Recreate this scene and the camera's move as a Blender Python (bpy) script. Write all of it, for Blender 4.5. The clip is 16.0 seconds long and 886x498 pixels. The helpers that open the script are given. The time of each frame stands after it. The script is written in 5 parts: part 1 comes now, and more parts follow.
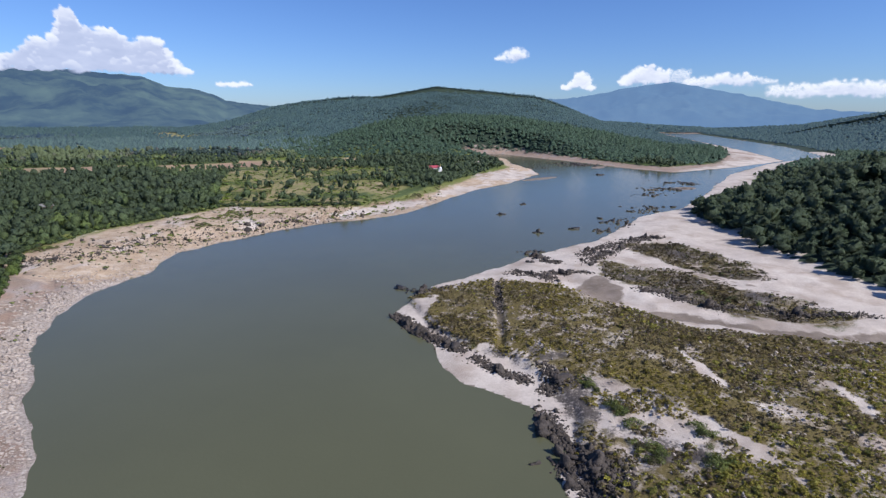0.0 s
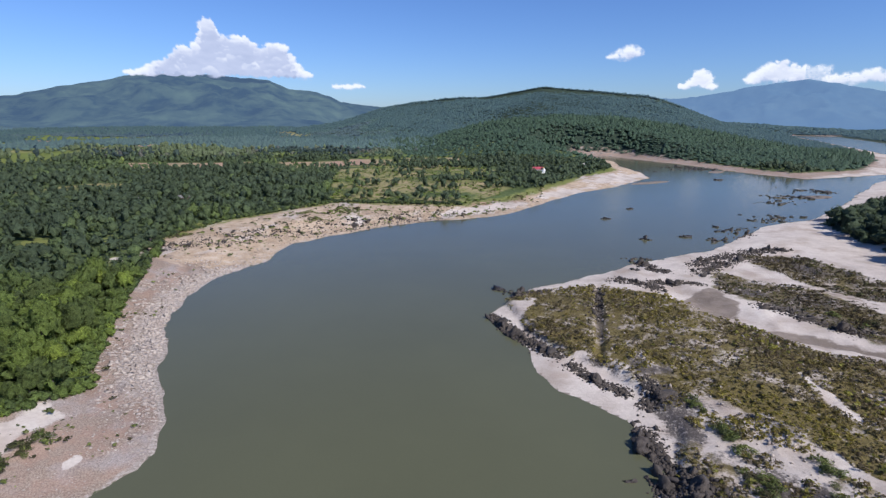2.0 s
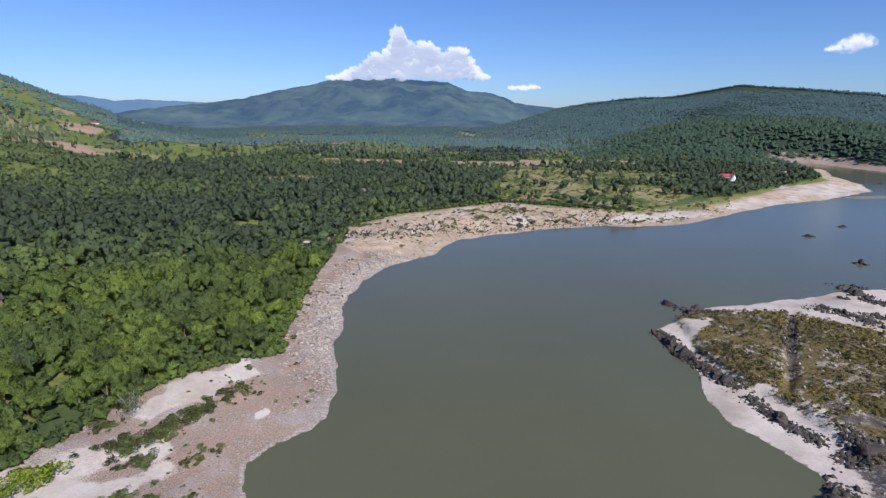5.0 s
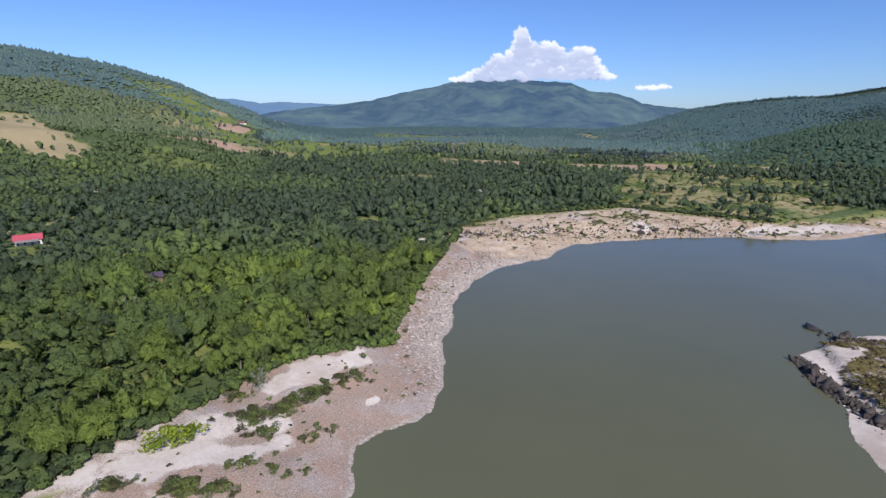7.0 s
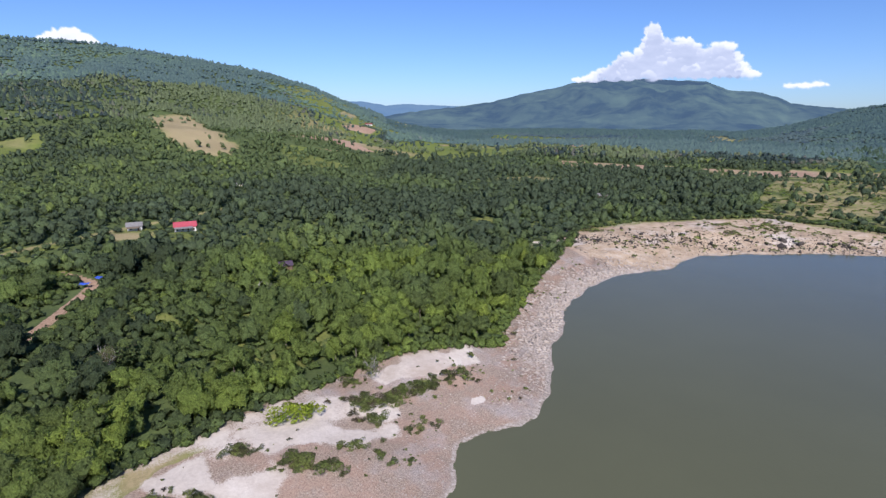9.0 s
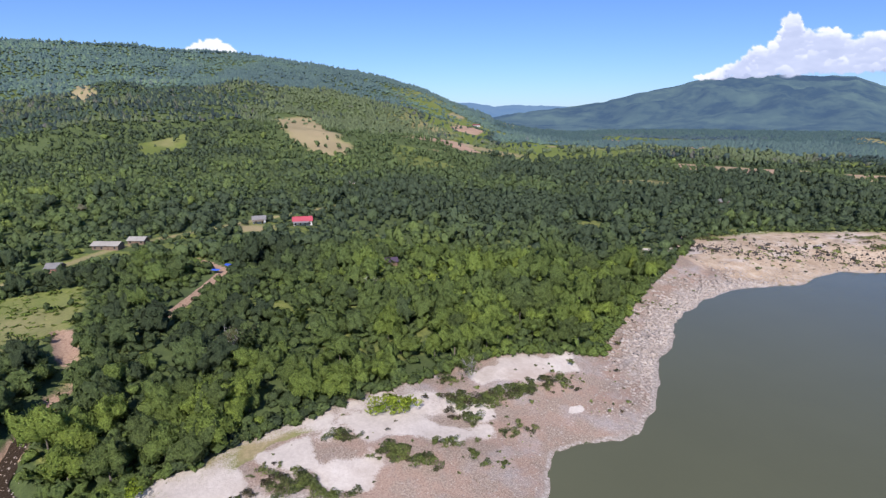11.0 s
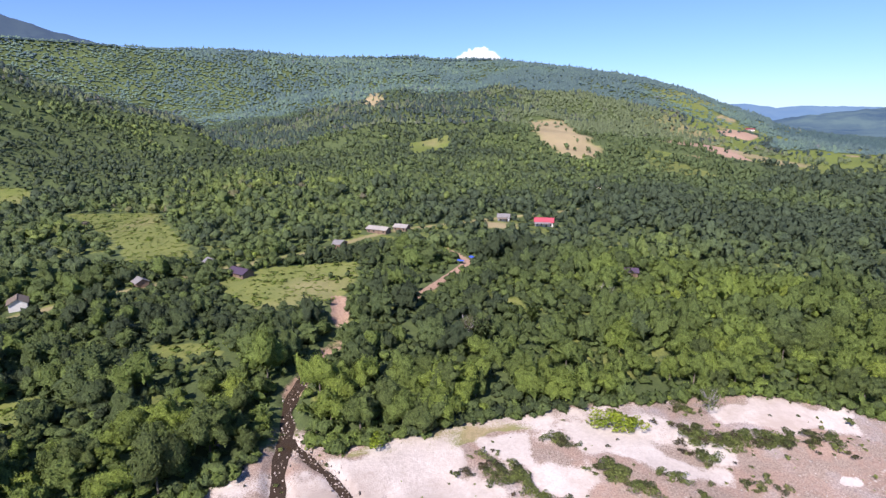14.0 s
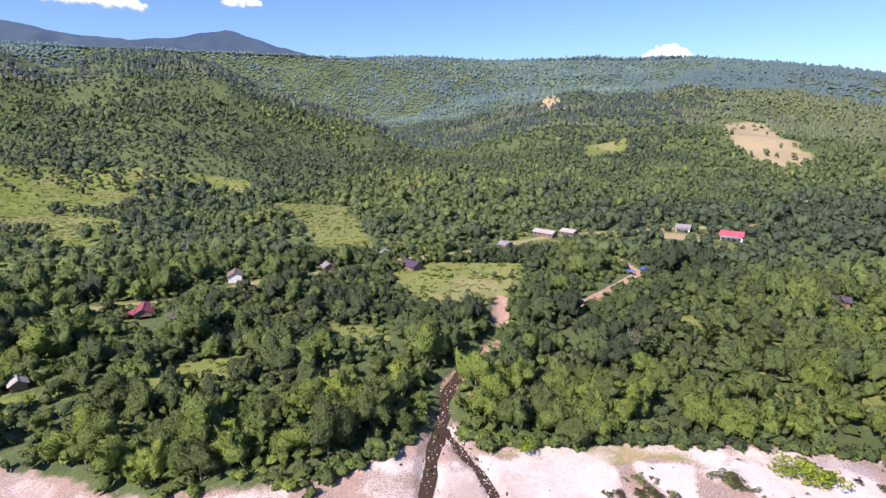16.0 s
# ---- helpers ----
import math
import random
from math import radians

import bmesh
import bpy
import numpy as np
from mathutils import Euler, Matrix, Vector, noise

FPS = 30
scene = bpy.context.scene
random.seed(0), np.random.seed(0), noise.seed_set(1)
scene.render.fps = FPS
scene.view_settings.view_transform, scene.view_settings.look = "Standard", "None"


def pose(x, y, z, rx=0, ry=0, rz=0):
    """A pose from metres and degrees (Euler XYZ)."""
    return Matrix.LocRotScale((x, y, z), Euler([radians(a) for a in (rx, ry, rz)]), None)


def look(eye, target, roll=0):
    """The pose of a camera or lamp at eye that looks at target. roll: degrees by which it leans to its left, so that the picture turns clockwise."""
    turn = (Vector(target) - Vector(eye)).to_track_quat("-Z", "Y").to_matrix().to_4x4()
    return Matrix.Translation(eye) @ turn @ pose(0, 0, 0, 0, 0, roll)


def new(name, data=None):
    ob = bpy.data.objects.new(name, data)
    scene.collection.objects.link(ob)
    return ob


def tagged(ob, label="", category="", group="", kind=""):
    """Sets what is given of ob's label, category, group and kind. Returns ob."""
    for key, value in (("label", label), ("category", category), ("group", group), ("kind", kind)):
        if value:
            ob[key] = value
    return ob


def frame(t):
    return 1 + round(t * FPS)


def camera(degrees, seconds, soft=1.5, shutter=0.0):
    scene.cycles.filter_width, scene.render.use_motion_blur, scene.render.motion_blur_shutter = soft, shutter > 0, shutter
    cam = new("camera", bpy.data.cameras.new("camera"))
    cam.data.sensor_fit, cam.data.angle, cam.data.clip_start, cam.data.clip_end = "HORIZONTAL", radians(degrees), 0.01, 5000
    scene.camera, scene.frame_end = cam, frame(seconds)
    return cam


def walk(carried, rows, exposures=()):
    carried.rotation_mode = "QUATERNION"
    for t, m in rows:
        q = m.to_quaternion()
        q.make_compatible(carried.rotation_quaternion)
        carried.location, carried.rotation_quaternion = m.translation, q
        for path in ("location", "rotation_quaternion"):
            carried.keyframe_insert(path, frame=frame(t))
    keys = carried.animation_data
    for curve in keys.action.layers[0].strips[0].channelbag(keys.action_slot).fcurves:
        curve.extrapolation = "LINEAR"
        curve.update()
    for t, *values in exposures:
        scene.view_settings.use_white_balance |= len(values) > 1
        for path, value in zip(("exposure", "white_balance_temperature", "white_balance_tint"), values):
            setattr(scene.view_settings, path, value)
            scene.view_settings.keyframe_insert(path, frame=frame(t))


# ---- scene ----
# A bend of a broad brown river seen from a drone that hovers and turns: rocky west bank, forest, village and hills, sandy island.
EYE_H = 80.0
# seconds, turn to the left, tilt, lean
TURNS = [
    (0, -1.20, -14.09, -0.31),
    (0.5, 1.57, -14.08, -0.29),
    (1, 4.31, -14.10, -0.31),
    (1.5, 6.92, -14.10, -0.30),
    (2, 9.65, -14.08, -0.29),
    (2.5, 12.21, -14.09, -0.29),
    (3, 15.08, -14.09, -0.33),
    (3.5, 18.12, -14.08, -0.35),
    (4, 21.30, -14.10, -0.35),
    (6.5, 36.60, -14.04, -0.34),
    (7, 39.78, -14.04, -0.33),
    (7.5, 42.82, -14.01, -0.30),
    (8, 45.87, -13.99, -0.26),
    (8.5, 48.95, -13.97, -0.24),
    (9, 52.10, -13.95, -0.22),
    (11.5, 66.84, -13.80, 0.12),
    (12, 71.09, -13.73, 0.12),
    (12.5, 75.38, -13.70, 0.13),
    (13, 79.88, -13.64, 0.11),
    (13.5, 84.46, -13.60, 0.10),
    (14, 88.93, -13.54, 0.08),
    (14.5, 93.53, -13.47, 0.11),
    (15, 98.16, -13.42, 0.13),
    (15.5, 102.79, -13.37, 0.14),
    (16, 106.87, -13.28, 0.08),
]


cam = camera(79.0, 16.0, soft=1.35)
walk(cam, [(t, pose(0, 0, EYE_H, 90 + p, r, y)) for t, y, p, r in TURNS],
     exposures=[(0, 0.05, 6200, 12), (4, 0.05, 6200, 12), (9, 0.18, 6250, 14), (12.5, 0.38, 6350, 16), (16, 0.84, 6450, 27)])

# ---- world, sun, exposure ----
SUN_AZ, SUN_EL = 117.0, 43.0          # compass from +y clockwise, height
world = bpy.data.worlds.new("world")
world.use_nodes = True
scene.world = world
wn = world.node_tree.nodes
sky = wn.new("ShaderNodeTexSky")
sky.sky_type = "NISHITA"
sky.sun_disc = False
sky.sun_elevation, sky.sun_rotation = radians(SUN_EL), radians(SUN_AZ)
sky.altitude, sky.air_density, sky.dust_density, sky.ozone_density = 300, 1.0, 0.35, 3.0
balance = wn.new("ShaderNodeMix")        # the clip's cool white balance of the sky
balance.data_type, balance.blend_type = "RGBA", "MULTIPLY"
balance.inputs["Factor"].default_value, balance.inputs["B"].default_value = 1.0, (0.73, 0.96, 1.42, 1)
world.node_tree.links.new(sky.outputs[0], balance.inputs["A"])
world.node_tree.links.new(balance.outputs["Result"], wn["Background"].inputs[0])
wn["Background"].inputs[1].default_value = 0.084
sun_dir = Vector((math.sin(radians(SUN_AZ)) * math.cos(radians(SUN_EL)), math.cos(radians(SUN_AZ)) * math.cos(radians(SUN_EL)), math.sin(radians(SUN_EL))))
sun = new("sun", bpy.data.lights.new("sun", "SUN"))
sun.data.energy, sun.data.angle, sun.data.color = 4.9, radians(0.53), (1.0, 0.95, 0.88)
sun.matrix_world = look((0, 0, 300), Vector((0, 0, 300)) - sun_dir)

# ---- small numeric tools ----
rng = np.random.default_rng(7)


def smooth(a, b, v):
    s = np.clip((v - a) / (b - a), 0, 1)
    return s * s * (3 - 2 * s)


def hash2(i, j, seed):
    n = (i.astype(np.int64) * 374761393 + j.astype(np.int64) * 668265263 + seed * 974634777) & 0x7FFFFFFF
    n = ((n ^ (n >> 13)) * 1274126177) & 0x7FFFFFFF
    return ((n ^ (n >> 16)) & 0xFFFF) / 65535.0


def vnoise(x, y, seed=0):
    i, j = np.floor(x), np.floor(y)
    fx, fy = x - i, y - j
    fx, fy = fx * fx * (3 - 2 * fx), fy * fy * (3 - 2 * fy)
    a, b = hash2(i, j, seed), hash2(i + 1, j, seed)
    c, d = hash2(i, j + 1, seed), hash2(i + 1, j + 1, seed)
    return a + (b - a) * fx + (c - a) * fy + (a - b - c + d) * fx * fy


def fbm(x, y, size, seed=0, octaves=4):
    """Noise in -1..1 with its largest waves of that size in metres."""
    v, amp, total = 0, 1.0, 0.0
    for k in range(octaves):
        s = 2.0 ** k / size
        v = v + amp * (vnoise(x * s + 17.3 * k, y * s + 9.1 * k, seed + k) * 2 - 1)
        total += amp
        amp *= 0.5
    return v / total * 1.6


def inside(poly, x, y):
    res = np.zeros(np.shape(x), bool)
    n = len(poly)
    for k in range(n):
        (x0, y0), (x1, y1) = poly[k], poly[(k + 1) % n]
        if y0 != y1:
            res ^= ((y0 > y) != (y1 > y)) & (x < (x1 - x0) * (y - y0) / (y1 - y0) + x0)
    return res


def line_dist(pts, x, y, closed=False):
    """Distance to a polyline, and which of its stretches is nearest."""
    best, which = np.full(np.shape(x), 1e18), np.zeros(np.shape(x), int)
    n = len(pts)
    for k in range(n if closed else n - 1):
        (x0, y0), (x1, y1) = pts[k], pts[(k + 1) % n]
        dx, dy = x1 - x0, y1 - y0
        s = np.clip(((x - x0) * dx + (y - y0) * dy) / (dx * dx + dy * dy), 0, 1)
        q = (x - x0 - s * dx) ** 2 + (y - y0 - s * dy) ** 2
        m = q < best
        best[m], which[m] = q[m], k
    return np.sqrt(best), which


def poly_in(poly, x, y):
    """Signed distance: positive inside a polygon."""
    d, _ = line_dist(poly, x, y, True)
    return np.where(inside(poly, x, y), d, -d)


# ---- the plan ----
WEST = [(-40, -900), (-46, -300), (-52, -120), (-58, -60), (-66, 0), (-74, 45), (-79, 64), (-86, 70), (-91, 77), (-90, 88), (-87, 96), (-87, 103),
        (-94, 115), (-105, 127), (-121, 147), (-135, 172), (-150, 205), (-155, 236), (-145, 270), (-148, 308), (-131, 338), (-103, 373),
        (-78, 399), (-54, 410), (-20, 440), (20, 527), (54, 590), (105, 660), (148, 740), (152, 812), (134, 906), (140, 1010), (60, 1120)]
NORTH = [(150, 1110), (239, 967), (289, 850), (348, 770), (467, 840), (651, 985), (722, 1214), (817, 1576), (912, 1963), (1050, 2500)]
EAST = [(1190, 2450), (1025, 1764), (932, 1396), (798, 1086), (582, 924), (414, 742), (259, 513), (218, 464), (167, 424), (136, 379), (111, 343),
        (82, 320), (61, 306), (35, 276), (15, 256), (-1, 243), (-7, 229), (-15, 209), (-11, 194), (-3, 181), (2, 161), (11, 147), (22, 139),
        (29, 134), (28, 123), (33, 114), (28, 108), (30, 98), (36, 80), (50, 40), (70, -40), (95, -200), (120, -900)]
WATER = WEST + NORTH + EAST
HILL_E = [(207, 441), (196, 323), (194, 266), (207, 220), (240, 120), (700, 60), (1000, 500), (560, 800), (330, 560)]
WOOD_W = [(-74, -90), (-85, -67), (-96, -50), (-113, -38), (-122, -37), (-112, -25), (-118, -4), (-125, 12), (-128, 30), (-131, 42), (-132, 60), (-137, 80),
          (-131, 112), (-125, 119), (-141, 142), (-153, 160), (-174, 197), (-203, 255), (-226, 289), (-219, 348), (-196, 392), (-172, 440),
          (-100, 450), (-62, 452), (-20, 500), (10, 580), (60, 690), (110, 800), (110, 1000), (50, 1112), (150, 1300), (500, 3500), (-2500, 3500), (-3500, 0), (-2000, -2500), (-90, -800)]
# fields and clearings: outline, and how dry they are (0 lush grass, 1 straw, 2 bare earth)
FIELDS = [([(-232, -99), (-254, -85), (-266, -38), (-225, -34), (-204, -44), (-198, -72)], 0.2), ([(-386, -265), (-389, -201), (-273, -122), (-257, -149), (-316, -191)], 0.05),
          ([(-168, -96), (-171, -74), (-158, -66), (-154, -84)], 0.0), ([(-330, -560), (-430, -436), (-392, -392), (-300, -331), (-215, -248), (-165, -262), (-230, -450)], 0.04),
          ([(-345, -515), (-425, -440), (-469, -330), (-420, -314), (-365, -353), (-300, -370), (-262, -402)], 0.03), ([(-585, 700), (-425, 770), (-380, 690), (-530, 610)], 1.7), ([(-382, 765), (-296, 810), (-262, 730), (-345, 680)], 1.8),
          ([(-299, 845), (-231, 872), (-208, 780), (-268, 750)], 1.7), ([(-225, 905), (-135, 945), (-115, 885), (-205, 840)], 1.6),
          ([(-172, 436), (-205, 520), (-248, 648), (-262, 740), (-123, 800), (-49, 743), (-34, 514), (-68, 448), (-121, 433)], 0.8),
          ([(-102, 600), (-30, 640), (-22, 560), (-50, 500), (-84, 520)], 0.6), ([(-366, 34), (-356, 60), (-338, 50), (-346, 30)], 1.0),
          ([(-845, -39), (-892, 26), (-770, 24), (-743, -26)], 0.1), ([(-128, -128), (-136, -108), (-114, -98), (-108, -126)], 0.05),
          ([(-222, 20), (-214, 34), (-196, 40), (-202, 24)], 0.0), ([(-172, 92), (-165, 112), (-180, 120), (-190, 98)], 0.0), ([(-280, 225), (-262, 262), (-300, 272)], 0.0)]
ROAD = [(-60, -250), (-120, -222), (-153, -200), (-170, -172), (-186, -161), (-198, -155), (-215, -139), (-229, -123), (-253, -103), (-282, -66), (-330, -30), (-366, 30), (-420, 130)]
TRACK = [(-212, -8), (-224, -2), (-244, 8), (-266, 18), (-280, 12), (-290, 6)]
STREAM = [(-70, -22), (-92, -31), (-104, -35), (-122, -37), (-138, -40), (-150, -38), (-160, -36), (-172, -33), (-186, -34), (-215, -40)]
SHOALS = [(140, 690, 50, 12, 40), (262, 845, 30, 14, 60), (285, 600, 26, 14, 30)]
STREAM_B = [(-84, -10), (-96, -17), (-104, -23), (-111, -31), (-116, -36)]
# white sand tongues on both banks: x, y, half length, half width, turn
SANDS = [(-102, 93, 2.0, 1.0, 80), (-99, -20, 9, 6, 60),
                  (4, 168, 14, 7, -55), (17, 151, 14, 7, -40), (25, 143, 9, 6, -35), (-4, 214, 8, 4, 70), (22, 160, 10, 6, -60), (36, 262, 30, 9, 30), (70, 285, 26, 15, 45),
         (100, 320, 22, 9, 50), (150, 392, 30, 18, 60), (190, 365, 32, 13, -75), (190, 305, 48, 13, -88), (186, 235, 50, 13, -85), (186, 180, 30, 10, -85),
         (98, 206, 12, 3, -45), (112, 197, 12, 3, -35), (84, 157, 14, 1.8, -82), (75, 113, 14, 2.8, -65), (117, 134, 9, 1.6, -85), (44, 128, 14, 3, -55), (56, 114, 9, 3, -45), (-60, 428, 25, 8, 50), (-30, 462, 30, 9, 55), (30, 570, 40, 9, 58),
         (110, 720, 60, 22, 58), (560, 920, 110, 22, 38), (-205, 255, 14, 7, 65)]
# bare white sand below the west wood, and the straw-coloured grass beside it
WHITE = [[(-129, 75), (-132, 88), (-127, 112), (-120, 104), (-121, 89), (-124, 76)], [(-107, -22), (-110, -8), (-110, 5), (-104, 6), (-99, 18), (-94, 12), (-98, -18)],
         [(-115, 12), (-118, 23), (-107, 23), (-104, 34), (-96, 32), (-97, 24), (-104, 22), (-111, 12)], [(-123, 31), (-121, 36), (-115, 52), (-110, 56), (-105, 64), (-103, 61), (-106, 48), (-113, 37)],
         [(-117, 60), (-115, 72), (-109, 71), (-112, 62)]]
STRAW = [(-124, 12), (-122, 26), (-115, 11), (-110, 5), (-111, -9), (-108, -22), (-118, -14), (-121, -2)]
BAR = [(286, 739), (435, 791), (641, 973), (823, 1338), (943, 1942), (598, 1081), (467, 875)]
MUD = [(66, 262), (76, 232), (90, 207), (117, 191), (133, 183), (164, 178), (220, 172)]
GULLY = [(32, 250), (29, 228), (28, 205), (26, 188), (24, 172)]
OLIVE = [(-12, 232), (30, 250), (60, 238), (78, 212), (100, 184), (170, 168), (230, 150), (230, -100), (60, 0), (34, 112), (40, 128), (36, 150), (27, 165), (14, 172), (2, 190), (-6, 212)]
BRUSH = [[(122, 329), (155, 326), (168, 290), (173, 266), (171, 246), (147, 246), (131, 271), (120, 307)],
         [(94, 288), (105, 276), (128, 262), (142, 234), (159, 220), (168, 196), (155, 189), (122, 200), (109, 222), (97, 238), (85, 254)]]
POOL = [(64, 234), (74, 250), (84, 258), (92, 238), (88, 216), (72, 214)]
# the ragged white and dark belt between the island's sand beach and its scrub
MOTTLED = [(25, 178), (38, 176), (46, 160), (52, 148), (62, 140), (74, 120), (66, 104), (50, 100), (42, 112), (34, 130), (33, 150)]


def brush_in(x, y):
    return np.maximum(poly_in(BRUSH[0], x, y), poly_in(BRUSH[1], x, y))


def ellipses(x, y, items):
    best = np.full(np.shape(x), -1.0)
    for ex, ey, a, b, turn in items:
        c, s = math.cos(radians(turn)), math.sin(radians(turn))
        u, v = (x - ex) * c + (y - ey) * s, -(x - ex) * s + (y - ey) * c
        best = np.maximum(best, 1 - np.hypot(u / a, v / b))
    return best


# wooded ridges: azimuths to the left of north, heights as seen from the drone's hover point in degrees, distance, foot, steepening
RIDGES = [([46, 52, 57, 60.4, 62.5, 65, 69, 72, 76, 80, 84, 88, 92.6, 101.7, 109, 116, 122, 135, 150, 170, 190],
           [-3, -2, -.9, .5, 1.3, 2.5, 3.7, 4.3, 4.9, 5.4, 5.9, 5.8, 6.1, 5.9, 6.4, 6.2, 6.4, 6.4, 6, 3, -3], 1800, 420, 1.75),
          ([108, 111, 114, 117.5, 121, 125, 127.8, 132.4, 136.7, 141.4, 146, 160, 180], [-4, -2.6, -.7, .3, 1.5, 3.2, 4.9, 5.9, 5.6, 4.5, 5.8, 5, -2], 1080, 470, 1.5),
          ([-34, -30, -25, -17, -10.7, -5, -.4, 5, 9.4, 13, 16, 20, 26], [-3, -1.5, -.6, .7, 1.7, 2.3, 2.7, 1.7, 1.5, 1.0, .5, -.9, -2], 2500, 1080, 2.1),
          ([-31, -28, -24, -19, -14, -9, -3, 3, 9, 14], [-5, -4.2, -3.3, -2.3, -1.3, -.5, -.2, -.7, -2, -4], 1330, 940, 0.9),
          ([-70, -58, -50, -40, -35, -29, -25, -20], [1, 1.6, 1.2, .55, .3, -.9, -1.4, -3], 2300, 1300, 1.2)]


def patchwork(x, y):
    """Small fields and grassy clearings between the trees of the plain."""
    r, az = np.hypot(x, y), np.degrees(np.arctan2(-x, y))
    return smooth(0.22, 0.42, fbm(x, y, 150, 78, 3)) * smooth(16, 28, az) * smooth(76, 60, az) * smooth(560, 700, r) * smooth(2300, 1900, r)


def place_shape(x, y):
    x, y = np.asarray(x, float), np.asarray(y, float)
    wx = x + fbm(x, y, 22, 3, 3) * 2.2 + fbm(x, y, 5, 31, 2) * 0.5
    wy = y + fbm(x, y, 22, 5, 3) * 2.2 + fbm(x, y, 5, 33, 2) * 0.5
    d, which = line_dist(WATER, wx, wy, True)
    d = np.where(inside(WATER, wx, wy), -d, d)
    nw, nn = len(WEST), len(NORTH)
    side = np.where(which < nw - 1, 0, np.where(which < nw + nn, 1, 2))
    return d, side


def height(x, y, full=False):
    x, y = np.asarray(x, float), np.asarray(y, float)
    d, side = place_shape(x, y)
    r, az = np.hypot(x, y), np.degrees(np.arctan2(-x, y))
    az = np.where(az < -100, az + 360, az)
    hilly = smooth(45, 75, az) * smooth(220, 190, az)
    west = 0.09 * np.clip(d, 0, 4) + 4.4 * smooth(0, 46, d) + (0.012 + 0.02 * hilly) * np.clip(d - 46, 0, 900)
    ribs = np.abs(fbm(x * 0.7 + y * 0.7, (y - x) * 0.7 * 0.22, 6, 41, 3))
    west = west + smooth(1, 7, d) * smooth(52, 30, d) * ((ribs * 1.3 - 0.25) * (0.2 + 0.8 * smooth(105, 125, y) * smooth(290, 240, y)) + fbm(x, y, 14, 12, 3) * 0.4)
    gullied = smooth(225, 270, y) * smooth(620, 520, y) * smooth(2, 12, d) * smooth(75, 45, d)
    west = west + gullied * (1.5 * (0.42 - np.abs(fbm(x, y, 26, 15, 4))) + 0.9 * (0.4 - np.abs(fbm(x, y, 9, 16, 3))))
    east = 0.06 * np.clip(d, 0, 5) + 1.0 * smooth(0, 26, d) + 0.012 * np.clip(d - 26, 0, 80) + smooth(2, 14, d) * (fbm(x, y, 24, 9, 4) * 0.7 + np.abs(fbm(x, y, 5, 10, 3)) * 0.5)
    east = east - 1.0 * smooth(9, 0, line_dist(MUD, x, y)[0]) * smooth(1, 8, d)
    east = east + 1.5 * smooth(-1.2, 1.6, poly_in(OLIVE, x, y) + fbm(x, y, 7, 63, 3) * 1.6)
    east = east - 1.6 * smooth(2.6, 0.6, line_dist(GULLY, x, y)[0])
    dh = poly_in(HILL_E, x, y)
    east = east + 34 * smooth(-4, 150, dh) ** 0.8 * (1 + 0.18 * fbm(x, y, 90, 21, 4))
    north = 0.06 * np.clip(d, 0, 4) + 5 * smooth(0, 70, d) + 0.01 * np.clip(d - 70, 0, 400)
    z = np.where(side == 0, west, np.where(side == 1, north, east))
    z = z + smooth(500, 1200, r) * smooth(40, 220, d) * 7 * fbm(x, y, 260, 14, 4)
    z = np.where(d > 0, z, np.maximum(np.maximum(-4, d * 0.12), smooth(-0.3, 0.6, ellipses(x, y, SHOALS)) * 1.2 - 0.9))
    rough = fbm(x, y, 480, 51, 5) * 0.7 + 0.9 * (0.35 - np.abs(fbm(x, y, 620, 53, 4)))
    for a, e, dist, foot, power in RIDGES:
        top = EYE_H + dist * np.tan(np.radians(np.interp(az, a, e, left=-6, right=-6)))
        start = np.interp(az, [95, 116], [foot, 1120]) if foot == 420 else foot
        s = np.clip((r - start) / (dist - start), 0, 1)
        h = top * s ** power * (1 + (1.05 if foot == 420 else 0.75) * rough * (1 - s) ** 0.7 * smooth(0, .25, s)) 
        calm = smooth(0, 160 + 420 * smooth(1000, 1500, r) * (az < 30), d)
        if dist == 1330:
            calm = smooth(20, 90, d)
        h = calm * np.where(r > dist, top * (1 - 0.62 * smooth(dist, dist * 1.3, r)), h)
        z = np.where((h > 0) & (d > 2), np.maximum(z, z * 0.6 + h * 0.9) * (s < 1) + np.maximum(z, h) * (s >= 1), z)
    for pts, deep, wide in ((STREAM, 1.3, 4), (STREAM_B, 0.7, 2.5)):
        q = line_dist(pts, x, y)[0]
        z = z - deep * smooth(wide, wide * 0.3, q) * (d > 2)
    return (z, d, side, r, az) if full else z


# ---- materials ----
def material(name):
    m = bpy.data.materials.new(name)
    m.use_nodes = True
    nt = m.node_tree
    return m, nt, nt.nodes["Principled BSDF"]


def noise_node(nt, scale, detail=6, rough=0.6, vec=None):
    n = nt.nodes.new("ShaderNodeTexNoise")
    n.inputs["Scale"].default_value, n.inputs["Detail"].default_value, n.inputs["Roughness"].default_value = scale, detail, rough
    if vec is None:
        vec = nt.nodes.new("ShaderNodeNewGeometry").outputs["Position"]
    nt.links.new(vec, n.inputs["Vector"])
    return n.outputs["Fac"]


def ramp(nt, fac, stops):
    n = nt.nodes.new("ShaderNodeValToRGB")
    els = n.color_ramp.elements
    while len(els) < len(stops):
        els.new(0.5)
    for el, (pos, col) in zip(els, stops):
        el.position, el.color = pos, (*col, 1) if len(col) == 3 else col
    nt.links.new(fac, n.inputs[0])
    return n.outputs["Color"]


